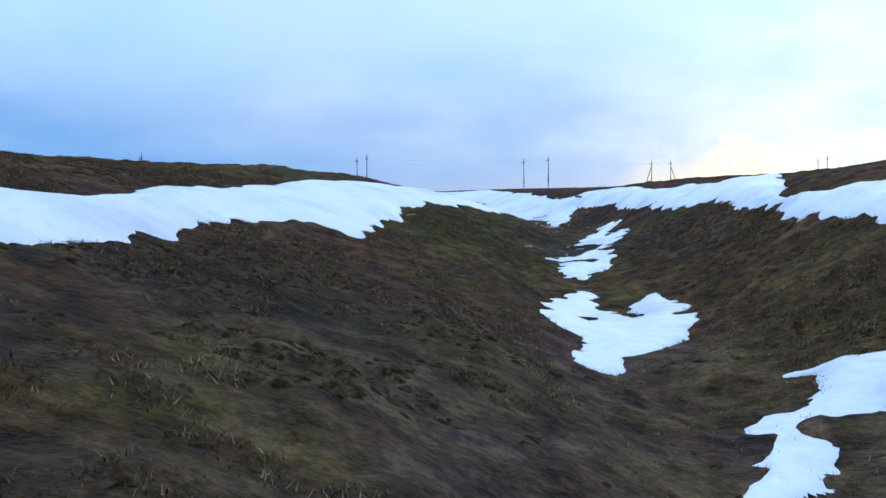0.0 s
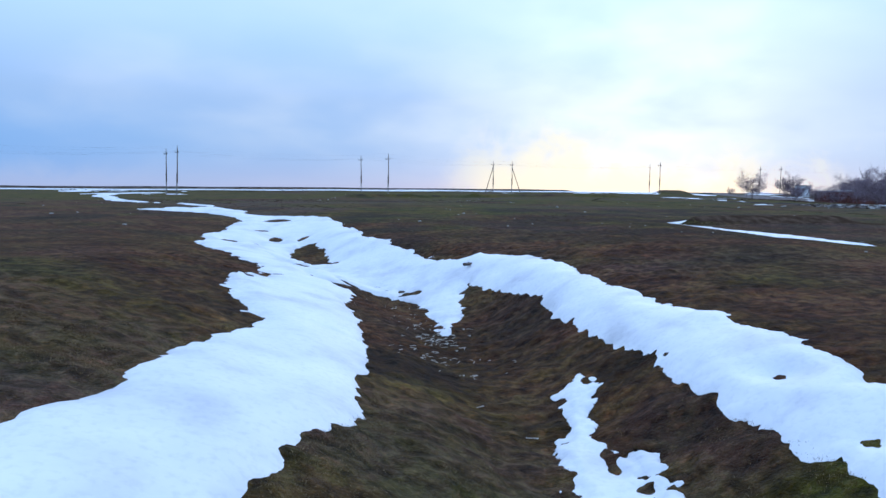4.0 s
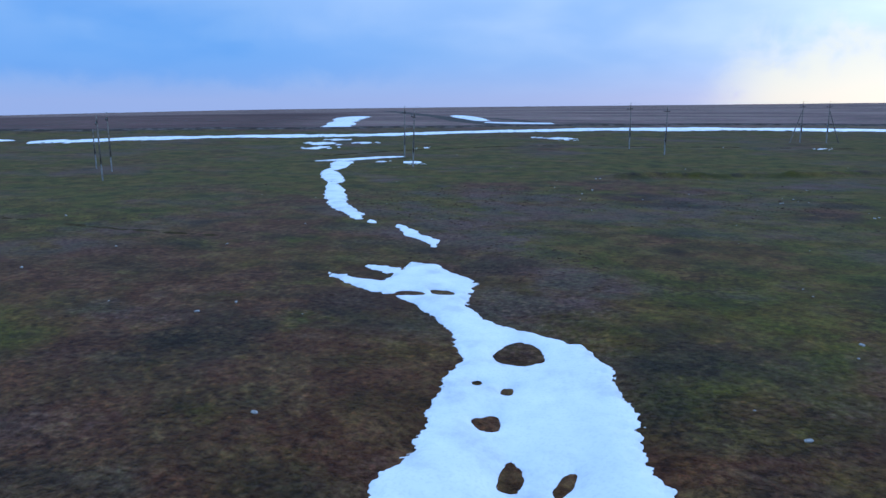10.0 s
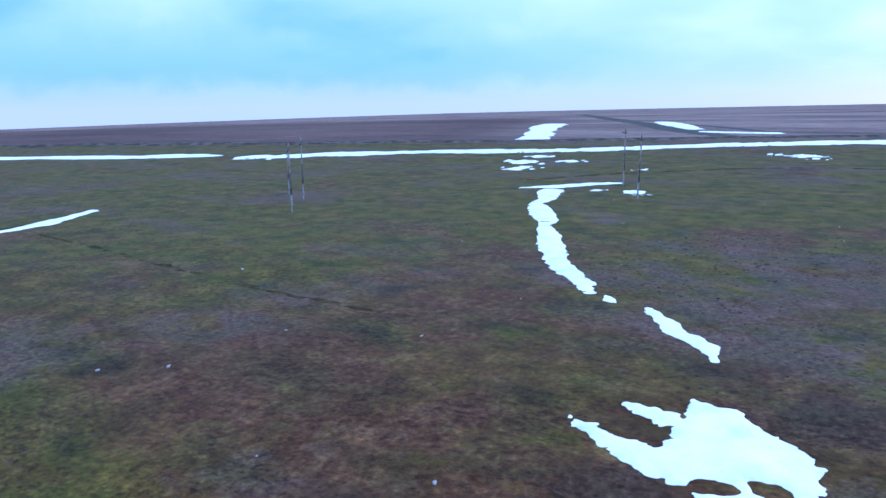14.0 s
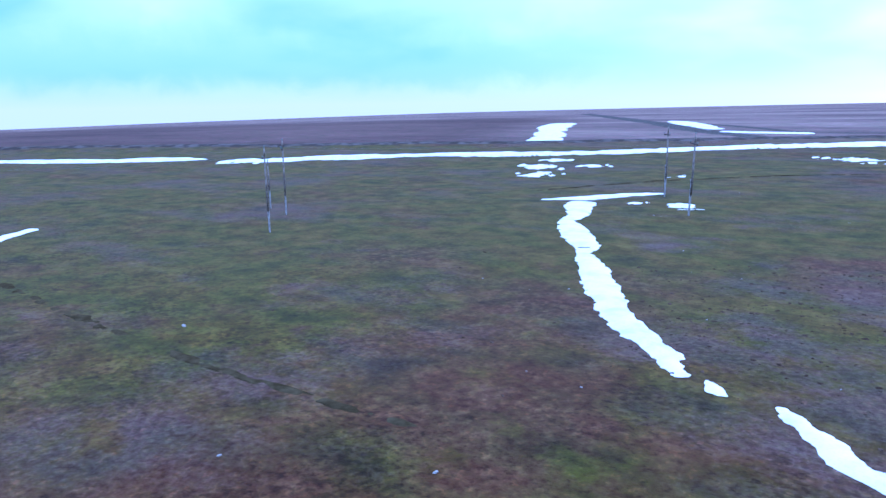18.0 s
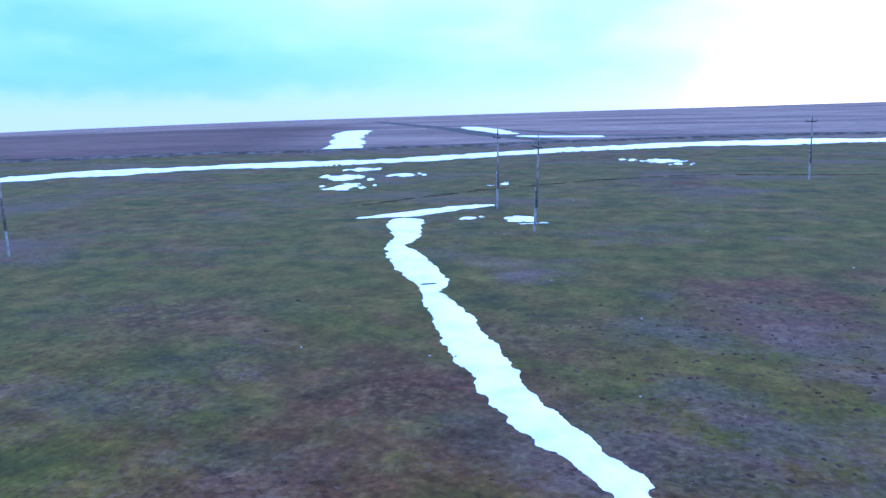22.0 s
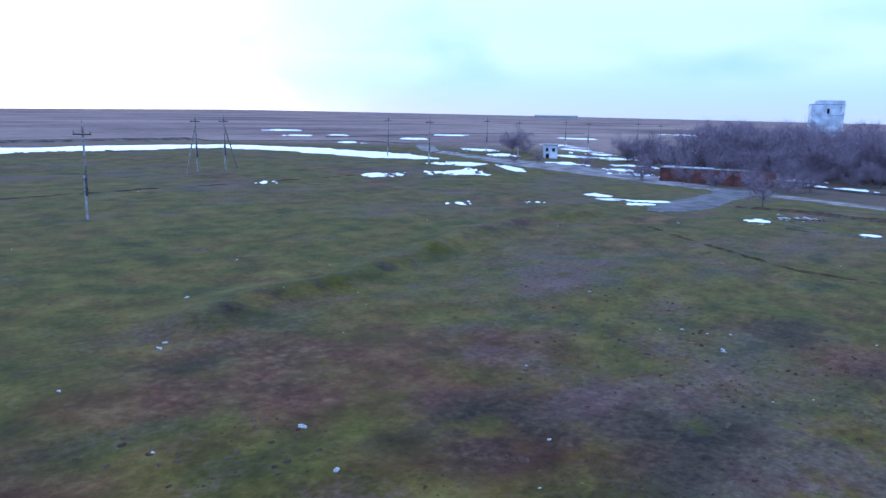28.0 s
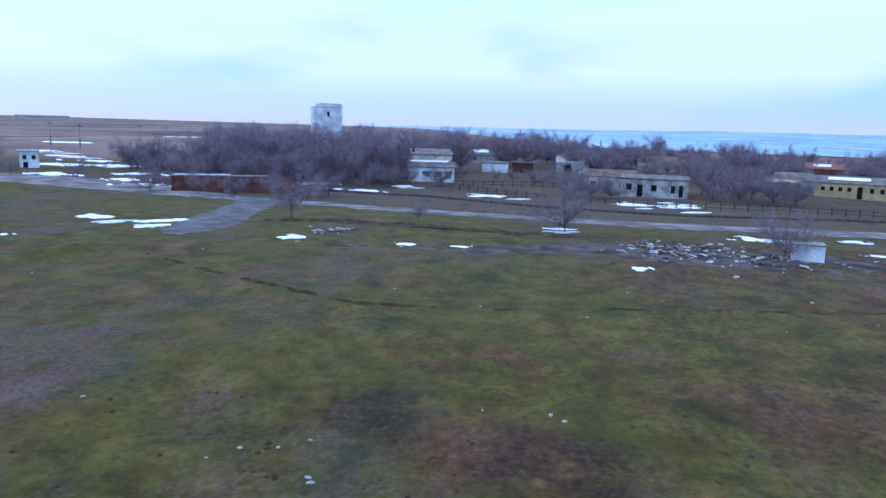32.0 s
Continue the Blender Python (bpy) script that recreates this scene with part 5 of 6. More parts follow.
def arched_ruin():
    x, y = 148, 131.2
    h = thing("cream_ruin", pose(x, y, at(x, y), 0, 0, facing(x, y) + 4) @ Matrix.Scale(1.14, 4), "two-tiered cream plastered ruin with snow on its low roof", "building")
    part("front_wall", wall(B(), (-4.4, -3), (4.4, -3), 2.9, 0.4, [(2.6, 4.3, 1.0, 2.1), (5.0, 6.5, 0.9, 2.1), (7.0, 8.3, 0.6, 2.1)]), M["whitewash"], h)
    for k in (3.45, 5.75):
        for s in (-0.62, 0.62):
            part("arch_infill", block(B(), (k - 4.4 + s, -3, 1.15), (0.35, 0.3, 0.32), 0), M["whitewash"], h)
    part("side_wall", wall(B(), (-4.3, -2.8), (-4.3, 3.4), 2.9, 0.4), M["plaster"], h)
    part("side_wall", wall(B(), (4.3, -2.8), (4.3, 3.4), 2.9, 0.4), M["plaster"], h)
    part("lower_roof", slab(B(), [(-4.7, -3.4, 2.95), (4.7, -3.4, 2.95), (4.7, 0.1, 3.9), (-4.7, 0.1, 3.9)], 0.16), M["roof"], h)
    part("roof_snow", slab(B(), [(-4.1, -0.9, 3.83), (3.2, -0.9, 3.83), (3.6, 0.0, 4.06), (-3.9, 0.0, 4.06)], 0.12), M["snow"], h, "band of snow along the low roof")
    part("upper_wall", wall(B(), (-3.6, 0.3), (4.2, 0.3), 5.2, 0.4, [(4.2, 4.7, 4.5, 4.9)]), M["plaster"], h)
    part("back_wall", wall(B(), (-4.3, 6.0), (4.3, 6.0), 5.0, 0.4), M["plaster"], h)
    part("upper_roof", slab(B(), [(-4.0, 0.0, 5.25), (4.5, 0.0, 5.25), (4.5, 6.3, 6.2), (-4.0, 6.3, 6.2)], 0.16), M["roof"], h)
    part("chimney", block(B(), (-3.4, 2.0, 5.9), (0.5, 0.5, 1.6), 0, 0.03), M["brick"], h)


arched_ruin()
house("derelict_house", 143.4, 82.2, facing(122, 84), 11.5, 7, 3.2, [(0.8, 1.9, 1.2, 2.4), (2.8, 3.8, 0.1, 2.3), (5.2, 6.2, 1.1, 2.3), (8.6, 9.4, 0.9, 2.3), (10.0, 10.7, 0.3, 2.4)], M["dirtywash"], M["roof"],
      "derelict pale plastered house with dark empty windows", 0.5, gable=False)
house("ruined_house", 151.4, 91.3, facing(122, 96), 9.5, 6, 3.1, [(1.2, 2.2, 1.0, 2.0), (4.0, 5.0, 0.2, 2.1), (6.6, 7.8, 1.0, 2.0)], M["plaster"], M["brownroof"], "ruined house with pinkish walls and a sagging brown roof", 1.1)
house("ochre_house", 173.1, 34.3, facing(147, 42), 15.5, 7, 3.3, [(1.6, 2.4, 1.5, 2.4), (3.2, 4.0, 1.5, 2.4), (4.8, 5.6, 1.5, 2.4), (6.4, 7.2, 1.5, 2.4), (8.2, 9.2, 0.1, 2.6), (10.4, 11.2, 1.4, 2.4), (12.2, 13.0, 1.4, 2.4)],
      M["yellow"], M["roof"], "long ochre plastered house with a row of small windows", 1.2, roof_snow=True)
house("white_annex", 170.2, 22.9, facing(147, 42), 5.5, 6, 3.6, [(1.5, 2.4, 1.2, 2.2)], M["whitewash"], M["roof"], "small whitewashed annex beside the ochre house", 0.4, gable=False)
house("grey_cottage", 175.9, 47.4, facing(150, 55), 7, 6, 3.2, [(1.2, 2.1, 1.1, 2.2), (4.0, 4.9, 1.1, 2.2)], M["concrete"], M["roof"], "grey cottage with a dark slate roof", 1.3)
house("red_brick_house", 236.3, 23.5, facing(205, 32), 9, 7, 3.8, [(1.5, 2.5, 1.2, 2.4), (5, 6, 1.2, 2.4)], M["brick"], M["redroof"], "far red brick house among bare trees", 1.4, roof_snow=True)
house("pale_store", 193.6, 122.6, facing(167, 118), 6.2, 4, 2.3, [], M["whitewash"], M["roof"], "pale walled store with a flat roof", 0.35, gable=False, frames=False)
house("rusty_container", 199.3, 115.3, facing(172, 112), 5.0, 2.5, 2.4, [], M["rust"], M["iron"], "dark red rusty steel container", 0.25, gable=False, frames=False)
house("far_barn", 214.7, 101, facing(186, 100), 9, 6, 2.6, [(2, 4, 0.2, 2.2)], M["concrete"], M["concrete"], "grey concrete barn with a pale sloping roof", 1.8, gable=False, frames=False)
house("far_house", 237.5, 132.9, facing(206, 128), 10, 7, 2.8, [(2, 3, 1, 2)], M["concrete"], M["roof"], "distant grey house behind the trees", 1.6, roof_snow=True, frames=False)
house("far_house", 247.7, 73.6, facing(215, 76), 11, 7, 2.8, [(2, 3, 1, 2)], M["plaster"], M["brownroof"], "distant house with a brownish roof behind the trees", 1.6, frames=False)
house("far_house", 287.6, 146.6, facing(250, 140), 12, 7, 2.8, [(2, 3, 1, 2)], M["whitewash"], M["roof"], "distant pale house at the edge of the village", 1.6, roof_snow=True, frames=False)


def kiosk():
    x, y = 116.5, 209.5
    h = house("white_kiosk", x, y, facing(x, y, -27, 87), 2.8, 2.6, 3.0, [(0.35, 1.0, 1.6, 2.4), (1.8, 2.45, 1.6, 2.4), (0.4, 1.2, 0.0, 1.15)], M["whitewash"], M["concrete"], "small white kiosk with two dark windows", 0.25, gable=False)
    return h


kiosk()


def open_shed():
    x, y = 171.9, 50.6
    s = thing("open_shed", pose(x, y, at(x, y), 0, 0, facing(x, y)), "open timber shed with a rusty sloping roof", "shed")
    for dx in (-3.6, 0, 3.6):
        for dy in (-1.8, 1.8):
            part("post", block(B(), (dx, dy, 1.35), (0.22, 0.22, 3.1), 0, 0.02), M["wood"], s)
    part("roof", slab(B(), [(-4.1, -2.3, 2.85), (4.1, -2.3, 2.85), (4.1, 2.3, 3.5), (-4.1, 2.3, 3.5)], 0.14), M["yellow"], s)
    part("back_board", block(B(), (0, 1.95, 1.2), (7.4, 0.08, 2.4)), M["wood"], s)


open_shed()


def white_block():
    x, y = 61.0, 73.7
    b = thing("white_cabin", pose(x, y, at(x, y) - 0.1, 0, 0, facing(x, y) + 6), "low white rendered box-shaped cabin in the rubble", "cabin")
    part("body", block(B(), (0, 0, 0.85), (2.75, 2.2, 1.75), 0, 0.06), M["whitewash"], b)
    part("lid", block(B(), (0, 0, 1.78), (2.9, 2.35, 0.14), 0, 0.04), M["concrete"], b)
    part("plinth", block(B(), (0, 0, 0.05), (2.95, 2.4, 0.3), 0, 0.04), M["concrete"], b)


white_block()

PANELS = []
for k in range(6):
    r = random.Random(k)
    bm = block(B(), (0, 0, 0), (r.uniform(0.9, 1.5), r.uniform(0.5, 0.9), r.uniform(0.12, 0.24)), 0, 0.03)
    for v in bm.verts:
        v.co += Vector((r.uniform(-0.1, 0.1), r.uniform(-0.1, 0.1), r.uniform(-0.03, 0.03)))
    me = bpy.data.meshes.new("rubble_slab")
    bm.to_mesh(me)
    bm.free()
    me.materials.append(M[("concrete", "roof", "brownroof", "wood", "soil", "dirtywash")[k]])
    PANELS.append(me)


def rubble(x, y, rx, ry, count, seed, label):
    r = random.Random(seed)
    heap = thing("rubble_heap", pose(x, y, at(x, y)), label, "rubble", "heaps of rubble")
    for _ in range(count):
        u, v = r.gauss(0, 0.45), r.gauss(0, 0.45)
        px, py = x + u * rx, y + v * ry
        s = r.choice((0.14, 0.2, 0.25, 0.3, 0.4, 0.6))
        ob = new("rubble_slab", r.choice(PANELS))
        ob.parent = heap
        lift = max(0, 0.22 - math.hypot(u, v) * 0.25) * r.random()
        ob.matrix_basis = pose(px - x, py - y, at(px, py) - at(x, y) + 0.05 + lift, r.uniform(-16, 16), r.uniform(-16, 16), r.uniform(0, 360)) @ Matrix.Scale(s, 4)


rubble(61.5, 85.5, 9, 8, 280, 1, "wide heap of broken concrete and roofing on bare ground")
rubble(60, 77, 6, 7, 110, 4, "scattered broken concrete round a white cabin")
rubble(57, 121, 3.2, 3.2, 46, 2, "small heap of pale broken stone")
rubble(100.3, 231.3, 8, 5, 60, 3, "heap of grey concrete panels with snow")
rubble(97.5, 226.6, 4, 4, 25, 6, "heap of grey concrete panels with snow")


def fence(points, label, gap=2.4, tall=1.3, rails=(0.45, 1.1)):
    f = thing("fence", Matrix(), label, "fence", "village fences")
    for (ax, ay), (bx, by) in zip(points, points[1:]):
        n = max(1, round(math.hypot(bx - ax, by - ay) / gap))
        for k in range(n):
            x, y, x2, y2 = (v + (w - v) * s / n for s in (k, k + 1) for v, w in ((ax, bx), (ay, by)))
            z, z2 = at(x, y), at(x2, y2)
            part("post", block(B(), (x, y, z + tall / 2 - 0.1), (0.12, 0.12, tall + 0.2), k * 13), M["iron"], f)
            for h in rails:
                part("rail", rod(B(), (x, y, z + h), (x2, y2, z2 + h), 0.04, 0.04, 4), M["iron"], f)


fence([(130.9, 124.9), (125.2, 114.7), (117.8, 102.7)], "grey picket fence along a yard", rails=(0.3, 0.6, 0.9, 1.2))
fence([(120.1, 99.8), (120.1, 72.5), (124.6, 46.3), (132.6, 21.2)], "low grey post and rail fence beside the road")
fence([(137.2, 123.8), (146.3, 110.1), (148.6, 101)], "grey fence between two ruined houses")
strip("ditch_bank", [(113.2, 148.9, 0.57), (112.6, 123.8, 0.68), (107.1, 103.1, 0.68), (106.4, 81.7, 0.67), (112.6, 62.2, 0.68), (117.8, 46.3, 0.68), (128, 9.8, 0.68)], M["mud"], 0.35, "low dark earth bank beside the village road", "bank", 0.4)
strip("far_road_bank", [(120, 320, 2), (200, 345, 2), (320, 360, 2)], M["mud"], 0.2, "dark line of a far field track", "track", 1.0, 4.0)

barn = thing("farm_shed", pose(1729, 1570, at(1729, 1570) - 0.5, 0, 0, facing(1729, 1570)), "very long low farm shed on the horizon", "building")
part("wall", block(B(), (0, 0, 4.0), (130, 16, 9.0), 0, 0.1), M["dirtywash"], barn)
part("roof", slab(slab(B(), [(-66, -9, 8.2), (66, -9, 8.2), (66, 0, 10.4), (-66, 0, 10.4)], 0.3), [(66, 9, 8.2), (-66, 9, 8.2), (-66, 0, 10.4), (66, 0, 10.4)], 0.3), M["dirtywash"], barn)


# ---- bare trees ----


def tree_proto(seed, tall, spread, limbs, twigs, name="bare_tree", label="tall bare deciduous tree with dense grey-brown twigs"):
    r = random.Random(seed)
    t = thing(name, pose(0, 0, 0), label, "tree", "bare trees of the village")
    fork = tall * r.uniform(0.08, 0.16)
    part("trunk", rod(rod(B(), (0, 0, -0.3), (0.05, 0, fork), tall * 0.017, tall * 0.013, 8), (0.05, 0, fork), (r.uniform(-0.6, 0.6), r.uniform(-0.6, 0.6), tall * 0.7), tall * 0.013, tall * 0.003, 6), M["bark"], t, smooth=True)
    tips = []
    for k in range(limbs):
        turn = 2 * math.pi * (k + r.random() * 0.7) / limbs
        bm = B()
        p = Vector((0.05, 0, fork * r.uniform(0.7, 2.6)))
        aim = Vector((math.cos(turn) * spread, math.sin(turn) * spread, tall * r.uniform(0.2, 0.62))).normalized()
        size, reach = tall * 0.009, tall * r.uniform(0.45, 0.62)
        for s in range(5):
            q = p + aim * reach / 5
            rod(bm, p, q, size * (1 - s * 0.17), size * (1 - (s + 1) * 0.17), 5)
            tips += [(q.copy(), aim.copy(), s)] * 2
            side = Vector((r.gauss(0, 1), r.gauss(0, 1), r.gauss(0.3, 0.6))).normalized()
            b2 = q + (aim * 0.6 + side * 0.7).normalized() * reach * 0.32
            rod(bm, q, b2, size * (0.5 - s * 0.07), size * 0.12, 4)
            tips += [(q.lerp(b2, 0.6), side.copy(), s), (b2.copy(), side.copy(), s)] * 2
            aim = (aim + Vector((r.gauss(0, 0.16), r.gauss(0, 0.16), r.gauss(0.05, 0.1)))).normalized()
            p = q
        part("limb", bm, M["bark"], t)
    verts, faces = [], []
    for _ in range(twigs):
        q, aim, s = r.choice(tips)
        d = (aim * 0.7 + Vector((r.gauss(0, 0.7), r.gauss(0, 0.7), r.gauss(0.35, 0.5)))).normalized()
        long = tall * r.uniform(0.06, 0.17)
        a = q + Vector((r.gauss(0, 0.04), r.gauss(0, 0.04), r.gauss(0, 0.04))) * tall
        b = a + d * long
        wide = Vector((r.gauss(0, 1), r.gauss(0, 1), r.gauss(0, 1))).cross(d).normalized() * tall * 0.0017
        n = len(verts)
        verts += [a - wide, a + wide, b + wide * 0.4, b - wide * 0.4]
        faces.append((n, n + 1, n + 2, n + 3))
    crown = new("crown", mesh_from("crown", [tuple(v) for v in verts], faces, M["twig"], False))
    crown.parent = t
    tagged(crown, "fine bare twigs")
    return t


PROTOS = [tree_proto(11, 9.5, 4.5, 9, 5200), tree_proto(12, 8.0, 4.6, 9, 4800), tree_proto(13, 10.5, 4.0, 9, 5200), tree_proto(14, 6.0, 4.2, 9, 3600), tree_proto(15, 4.8, 3.4, 9, 2600)]
SPOT = random.Random(41)
TREES = [(119.8, 225.7, 1, 0.99), (131.4, 226.4, 1, 1.07), (120, 222, 3, 0.89), (65.5, 129.4, 4, 1.3), (70.8, 115.2, 4, 0.57), (70.8, 97.5, 3, 1.17), (61.3, 75.6, 3, 1), (129.1, 95, 3, 1.08), (131.4, 91.3, 3, 0.91), (132, 98.7, 3, 1.03), (136.5, 87.3, 4, 1.03), (137.7, 71.3, 3, 1.03), (138.3, 66.2, 1, 0.97), (136.5, 60.2, 3, 1.14), (139.4, 55.4, 1, 0.91), (146.3, 62.2, 0, 1.03), (153.1, 71.3, 0, 1.08), (103, 187.6, 4, 0.8), (96.1, 195.7, 4, 0.68), (88.5, 195.6, 4, 0.55),
         (93, 157.5, 4, 1.02), (94.4, 151.7, 3, 0.79), (96.6, 146.6, 4, 1.07), (99.5, 141, 3, 0.79), (92.5, 165.8, 3, 0.85), (104.9, 139.6, 3, 0.91), (109.8, 169.4, 0, 0.91), (113.2, 160.3, 1, 1.03), (115.5, 152.3, 0, 0.97), (117.8, 167.1, 2, 0.91), (110.9, 176.2, 1, 0.86)]


def polar(a0, a1, r0, r1, count, kinds, s0, s1):
    for _ in range(count):
        az, far = radians(SPOT.uniform(a0, a1)), math.sqrt(SPOT.uniform(r0**2, r1**2))
        TREES.append((-15 + far * math.sin(az), 94 + far * math.cos(az), SPOT.choice(kinds), SPOT.uniform(s0, s1)))


polar(60, 77, 152.76, 228, 80, (0, 1, 2), 0.97, 1.31)
polar(54.5, 61, 171, 233.7, 16, (1, 3), 0.8, 1.08)
polar(76, 92, 202.92, 330.6, 64, (0, 1, 2), 0.57, 1.31)
polar(90, 102, 188.1, 342, 52, (0, 1, 2), 0.51, 1.25)
polar(100, 116, 210.9, 376.2, 40, (0, 1), 0.51, 1.2)
polar(74, 96, 159.6, 193.8, 14, (3, 4), 0.57, 1.03)
polar(60, 78, 145.92, 171, 34, (3, 4), 0.8, 1.25)
KEEP_OFF = [(212.4, 180.8, 9.12), (147.4, 130.6, 9.12), (142.9, 82.7, 10.26), (151.4, 91.3, 6.84), (172.5, 34.9, 12.54), (175.9, 47.4, 7.98), (193, 122.6, 6.84), (198.7, 114.7, 5.7), (103.5, 155.7, 5.7), (100.7, 163.7, 4.56), (106.4, 147.7, 4.56), (170.2, 22.3, 6.84), (134.6, 225, 6.83)]
TREES = [t for t in TREES if all(math.hypot(t[0] - a, t[1] - b) >= c for a, b, c in KEEP_OFF)]
TREES.sort(key=lambda t: math.hypot(t[0] + 15, t[1] - 94))
used = set()
for x, y, kind, s in TREES[:270]:
    m = pose(x, y, at(x, y), SPOT.uniform(-3, 3), SPOT.uniform(-3, 3), SPOT.uniform(0, 360)) @ Matrix.Scale(s, 4)
    if kind in used:
        ob = copy_thing(PROTOS[kind], m)
    else:
        ob = PROTOS[kind]
        used.add(kind)
    ob.matrix_basis = m


def distant_trees(places):
    """The wood behind the village, joined: trunks, limbs and twigs of every tree in it."""
    shapes = []
    for proto in PROTOS:
        v, f, base = [], [], 0
        for child in proto.children:
            me = child.data
            co = np.empty(len(me.vertices) * 3, np.float32)
            me.vertices.foreach_get("co", co)
            v.append(co.reshape(-1, 3))
            f += [[base + c for c in p.vertices] + [base + p.vertices[-1]] * (4 - len(p.vertices)) for p in me.polygons if len(p.vertices) == 4]
            base += len(me.vertices)
        shapes.append((np.concatenate(v), np.array(f)))
    verts, faces, base = [], [], 0
    for x, y, kind, s in places:
        v, f = shapes[kind]
        m = np.array(pose(x, y, at(x, y), 0, 0, SPOT.uniform(0, 360)) @ Matrix.Scale(s, 4))
        verts.append(v @ m[:3, :3].T + m[:3, 3])
        faces.append(f + base)
        base += len(v)
    me = mesh_from("distant_trees", np.concatenate(verts), np.concatenate(faces), M["twig"], False)
    return tagged(new("distant_trees", me), "far grey-purple wood of bare trees behind the village", "trees", kind="stuff")


distant_trees(TREES[270:])

# ---- far hillside beyond the village ----


# its haze is only the blue of its material
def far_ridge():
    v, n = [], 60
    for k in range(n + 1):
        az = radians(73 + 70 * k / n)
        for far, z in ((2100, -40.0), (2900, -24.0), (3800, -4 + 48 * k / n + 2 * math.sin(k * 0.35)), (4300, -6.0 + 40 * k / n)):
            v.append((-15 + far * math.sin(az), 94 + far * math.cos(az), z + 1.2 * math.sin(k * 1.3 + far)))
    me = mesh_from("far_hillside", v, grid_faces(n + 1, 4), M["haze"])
    return tagged(new("backdrop", me), "far hillside painted hazy blue and streaked with snow", "hillside", kind="structure")


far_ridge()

# ---- bones, log, stones ----


def bone(kind):
    """0: a curved rib, 1: a slender limb bone, 2: a flat splinter, 3: a vertebra."""
    r = random.Random(kind)
    bm = B()
    if kind == 0:
        arc = [Vector((0.17 * math.cos(a), 0.13 * math.sin(a) - 0.06, 0.012 + 0.02 * math.sin(a))) for a in (0.1, 0.5, 0.95, 1.4, 1.85, 2.3, 2.7)]
        for k, (a, b) in enumerate(zip(arc, arc[1:])):
            rod(bm, a, b, 0.011 - 0.001 * k, 0.010 - 0.001 * k, 5)
    elif kind == 1:
        rod(rod(bm, (-0.12, 0, 0.01), (0, 0.012, 0.014), 0.013, 0.010, 6), (0, 0.012, 0.014), (0.12, 0, 0.012), 0.010, 0.014, 6)
        for x, s in ((-0.125, 0.018), (0.125, 0.02)):
            bmesh.ops.create_icosphere(bm, subdivisions=1, radius=s, matrix=Matrix.Translation((x, 0.004, 0.013)) @ Matrix.Diagonal((0.8, 1.3, 0.8, 1)))
    elif kind == 2:
        block(bm, (0, 0, 0.012), (0.13, 0.055, 0.012), 0, 0.004)
        for v in bm.verts:
            v.co += Vector((r.uniform(-0.02, 0.02), r.uniform(-0.015, 0.015), r.uniform(-0.003, 0.006)))
    else:
        bmesh.ops.create_icosphere(bm, subdivisions=1, radius=0.035, matrix=Matrix.Translation((0, 0, 0.025)) @ Matrix.Diagonal((1, 1.2, 0.8, 1)))
        rod(rod(bm, (0, 0, 0.03), (0.07, 0.02, 0.05), 0.014, 0.006, 5), (0, 0.02, 0.02), (-0.04, 0.07, 0.03), 0.012, 0.006, 5)
    me = bpy.data.meshes.new("bone")
    bm.to_mesh(me)
    bm.free()
    me.materials.append(M["bone"])
    me.shade_smooth()
    return me


BONES = [bone(0), bone(1), bone(2), bone(3), bone(0)]
PILE = random.Random(8)
spots = [(3.27, -9.67, 1.2), (4.34, -8.92, 0.9), (4.65, -6.96, 1.0), (4.24, -6.08, 0.8), (4.33, 1.35, 1.0), (2.23, 7.66, 0.8), (3.28, 3.14, 0.9), (0.11, -11.19, 1.0), (3.28, -9.29, 0.7), (4.06, -7.95, 0.5)]
spots += [(2.35 + PILE.gauss(0, 0.45), 10.8 + PILE.gauss(0, 1.2), PILE.uniform(0.5, 1.2)) for _ in range(60)]
spots += [(2.6 + PILE.gauss(0, 0.9), 7.7 + PILE.gauss(0, 0.9), PILE.uniform(0.4, 0.9)) for _ in range(30)]
spots += [(1.0 + PILE.gauss(0, 0.8), 14.6 + PILE.gauss(0, 1.6), PILE.uniform(0.3, 0.8)) for _ in range(34)]
for x, y, s in spots:
    ob = new("bone", PILE.choice(BONES))
    ob.matrix_basis = pose(x, y, at(x, y) + 0.02, PILE.uniform(-12, 12), PILE.uniform(-15, 15), PILE.uniform(0, 360)) @ Matrix.Scale(s, 4)
    tagged(ob, "bleached pale bone lying on the gully floor", "bone", "bones on the gully floor")

log = thing("log", pose(3.86, 20.05, at(3.86, 20.05) + 0.31, 0, 4, 58), "short dark log lying on the snow", "log")
part("trunk", rod(rod(B(), (-0.42, 0, 0), (0.1, 0.02, 0.01), 0.075, 0.07, 9), (0.1, 0.02, 0.01), (0.45, 0.0, 0.03), 0.07, 0.06, 9), M["bark"], log, smooth=True)
part("stub", rod(B(), (0.12, 0.02, 0.03), (0.2, 0.1, 0.13), 0.03, 0.018, 6), M["bark"], log)

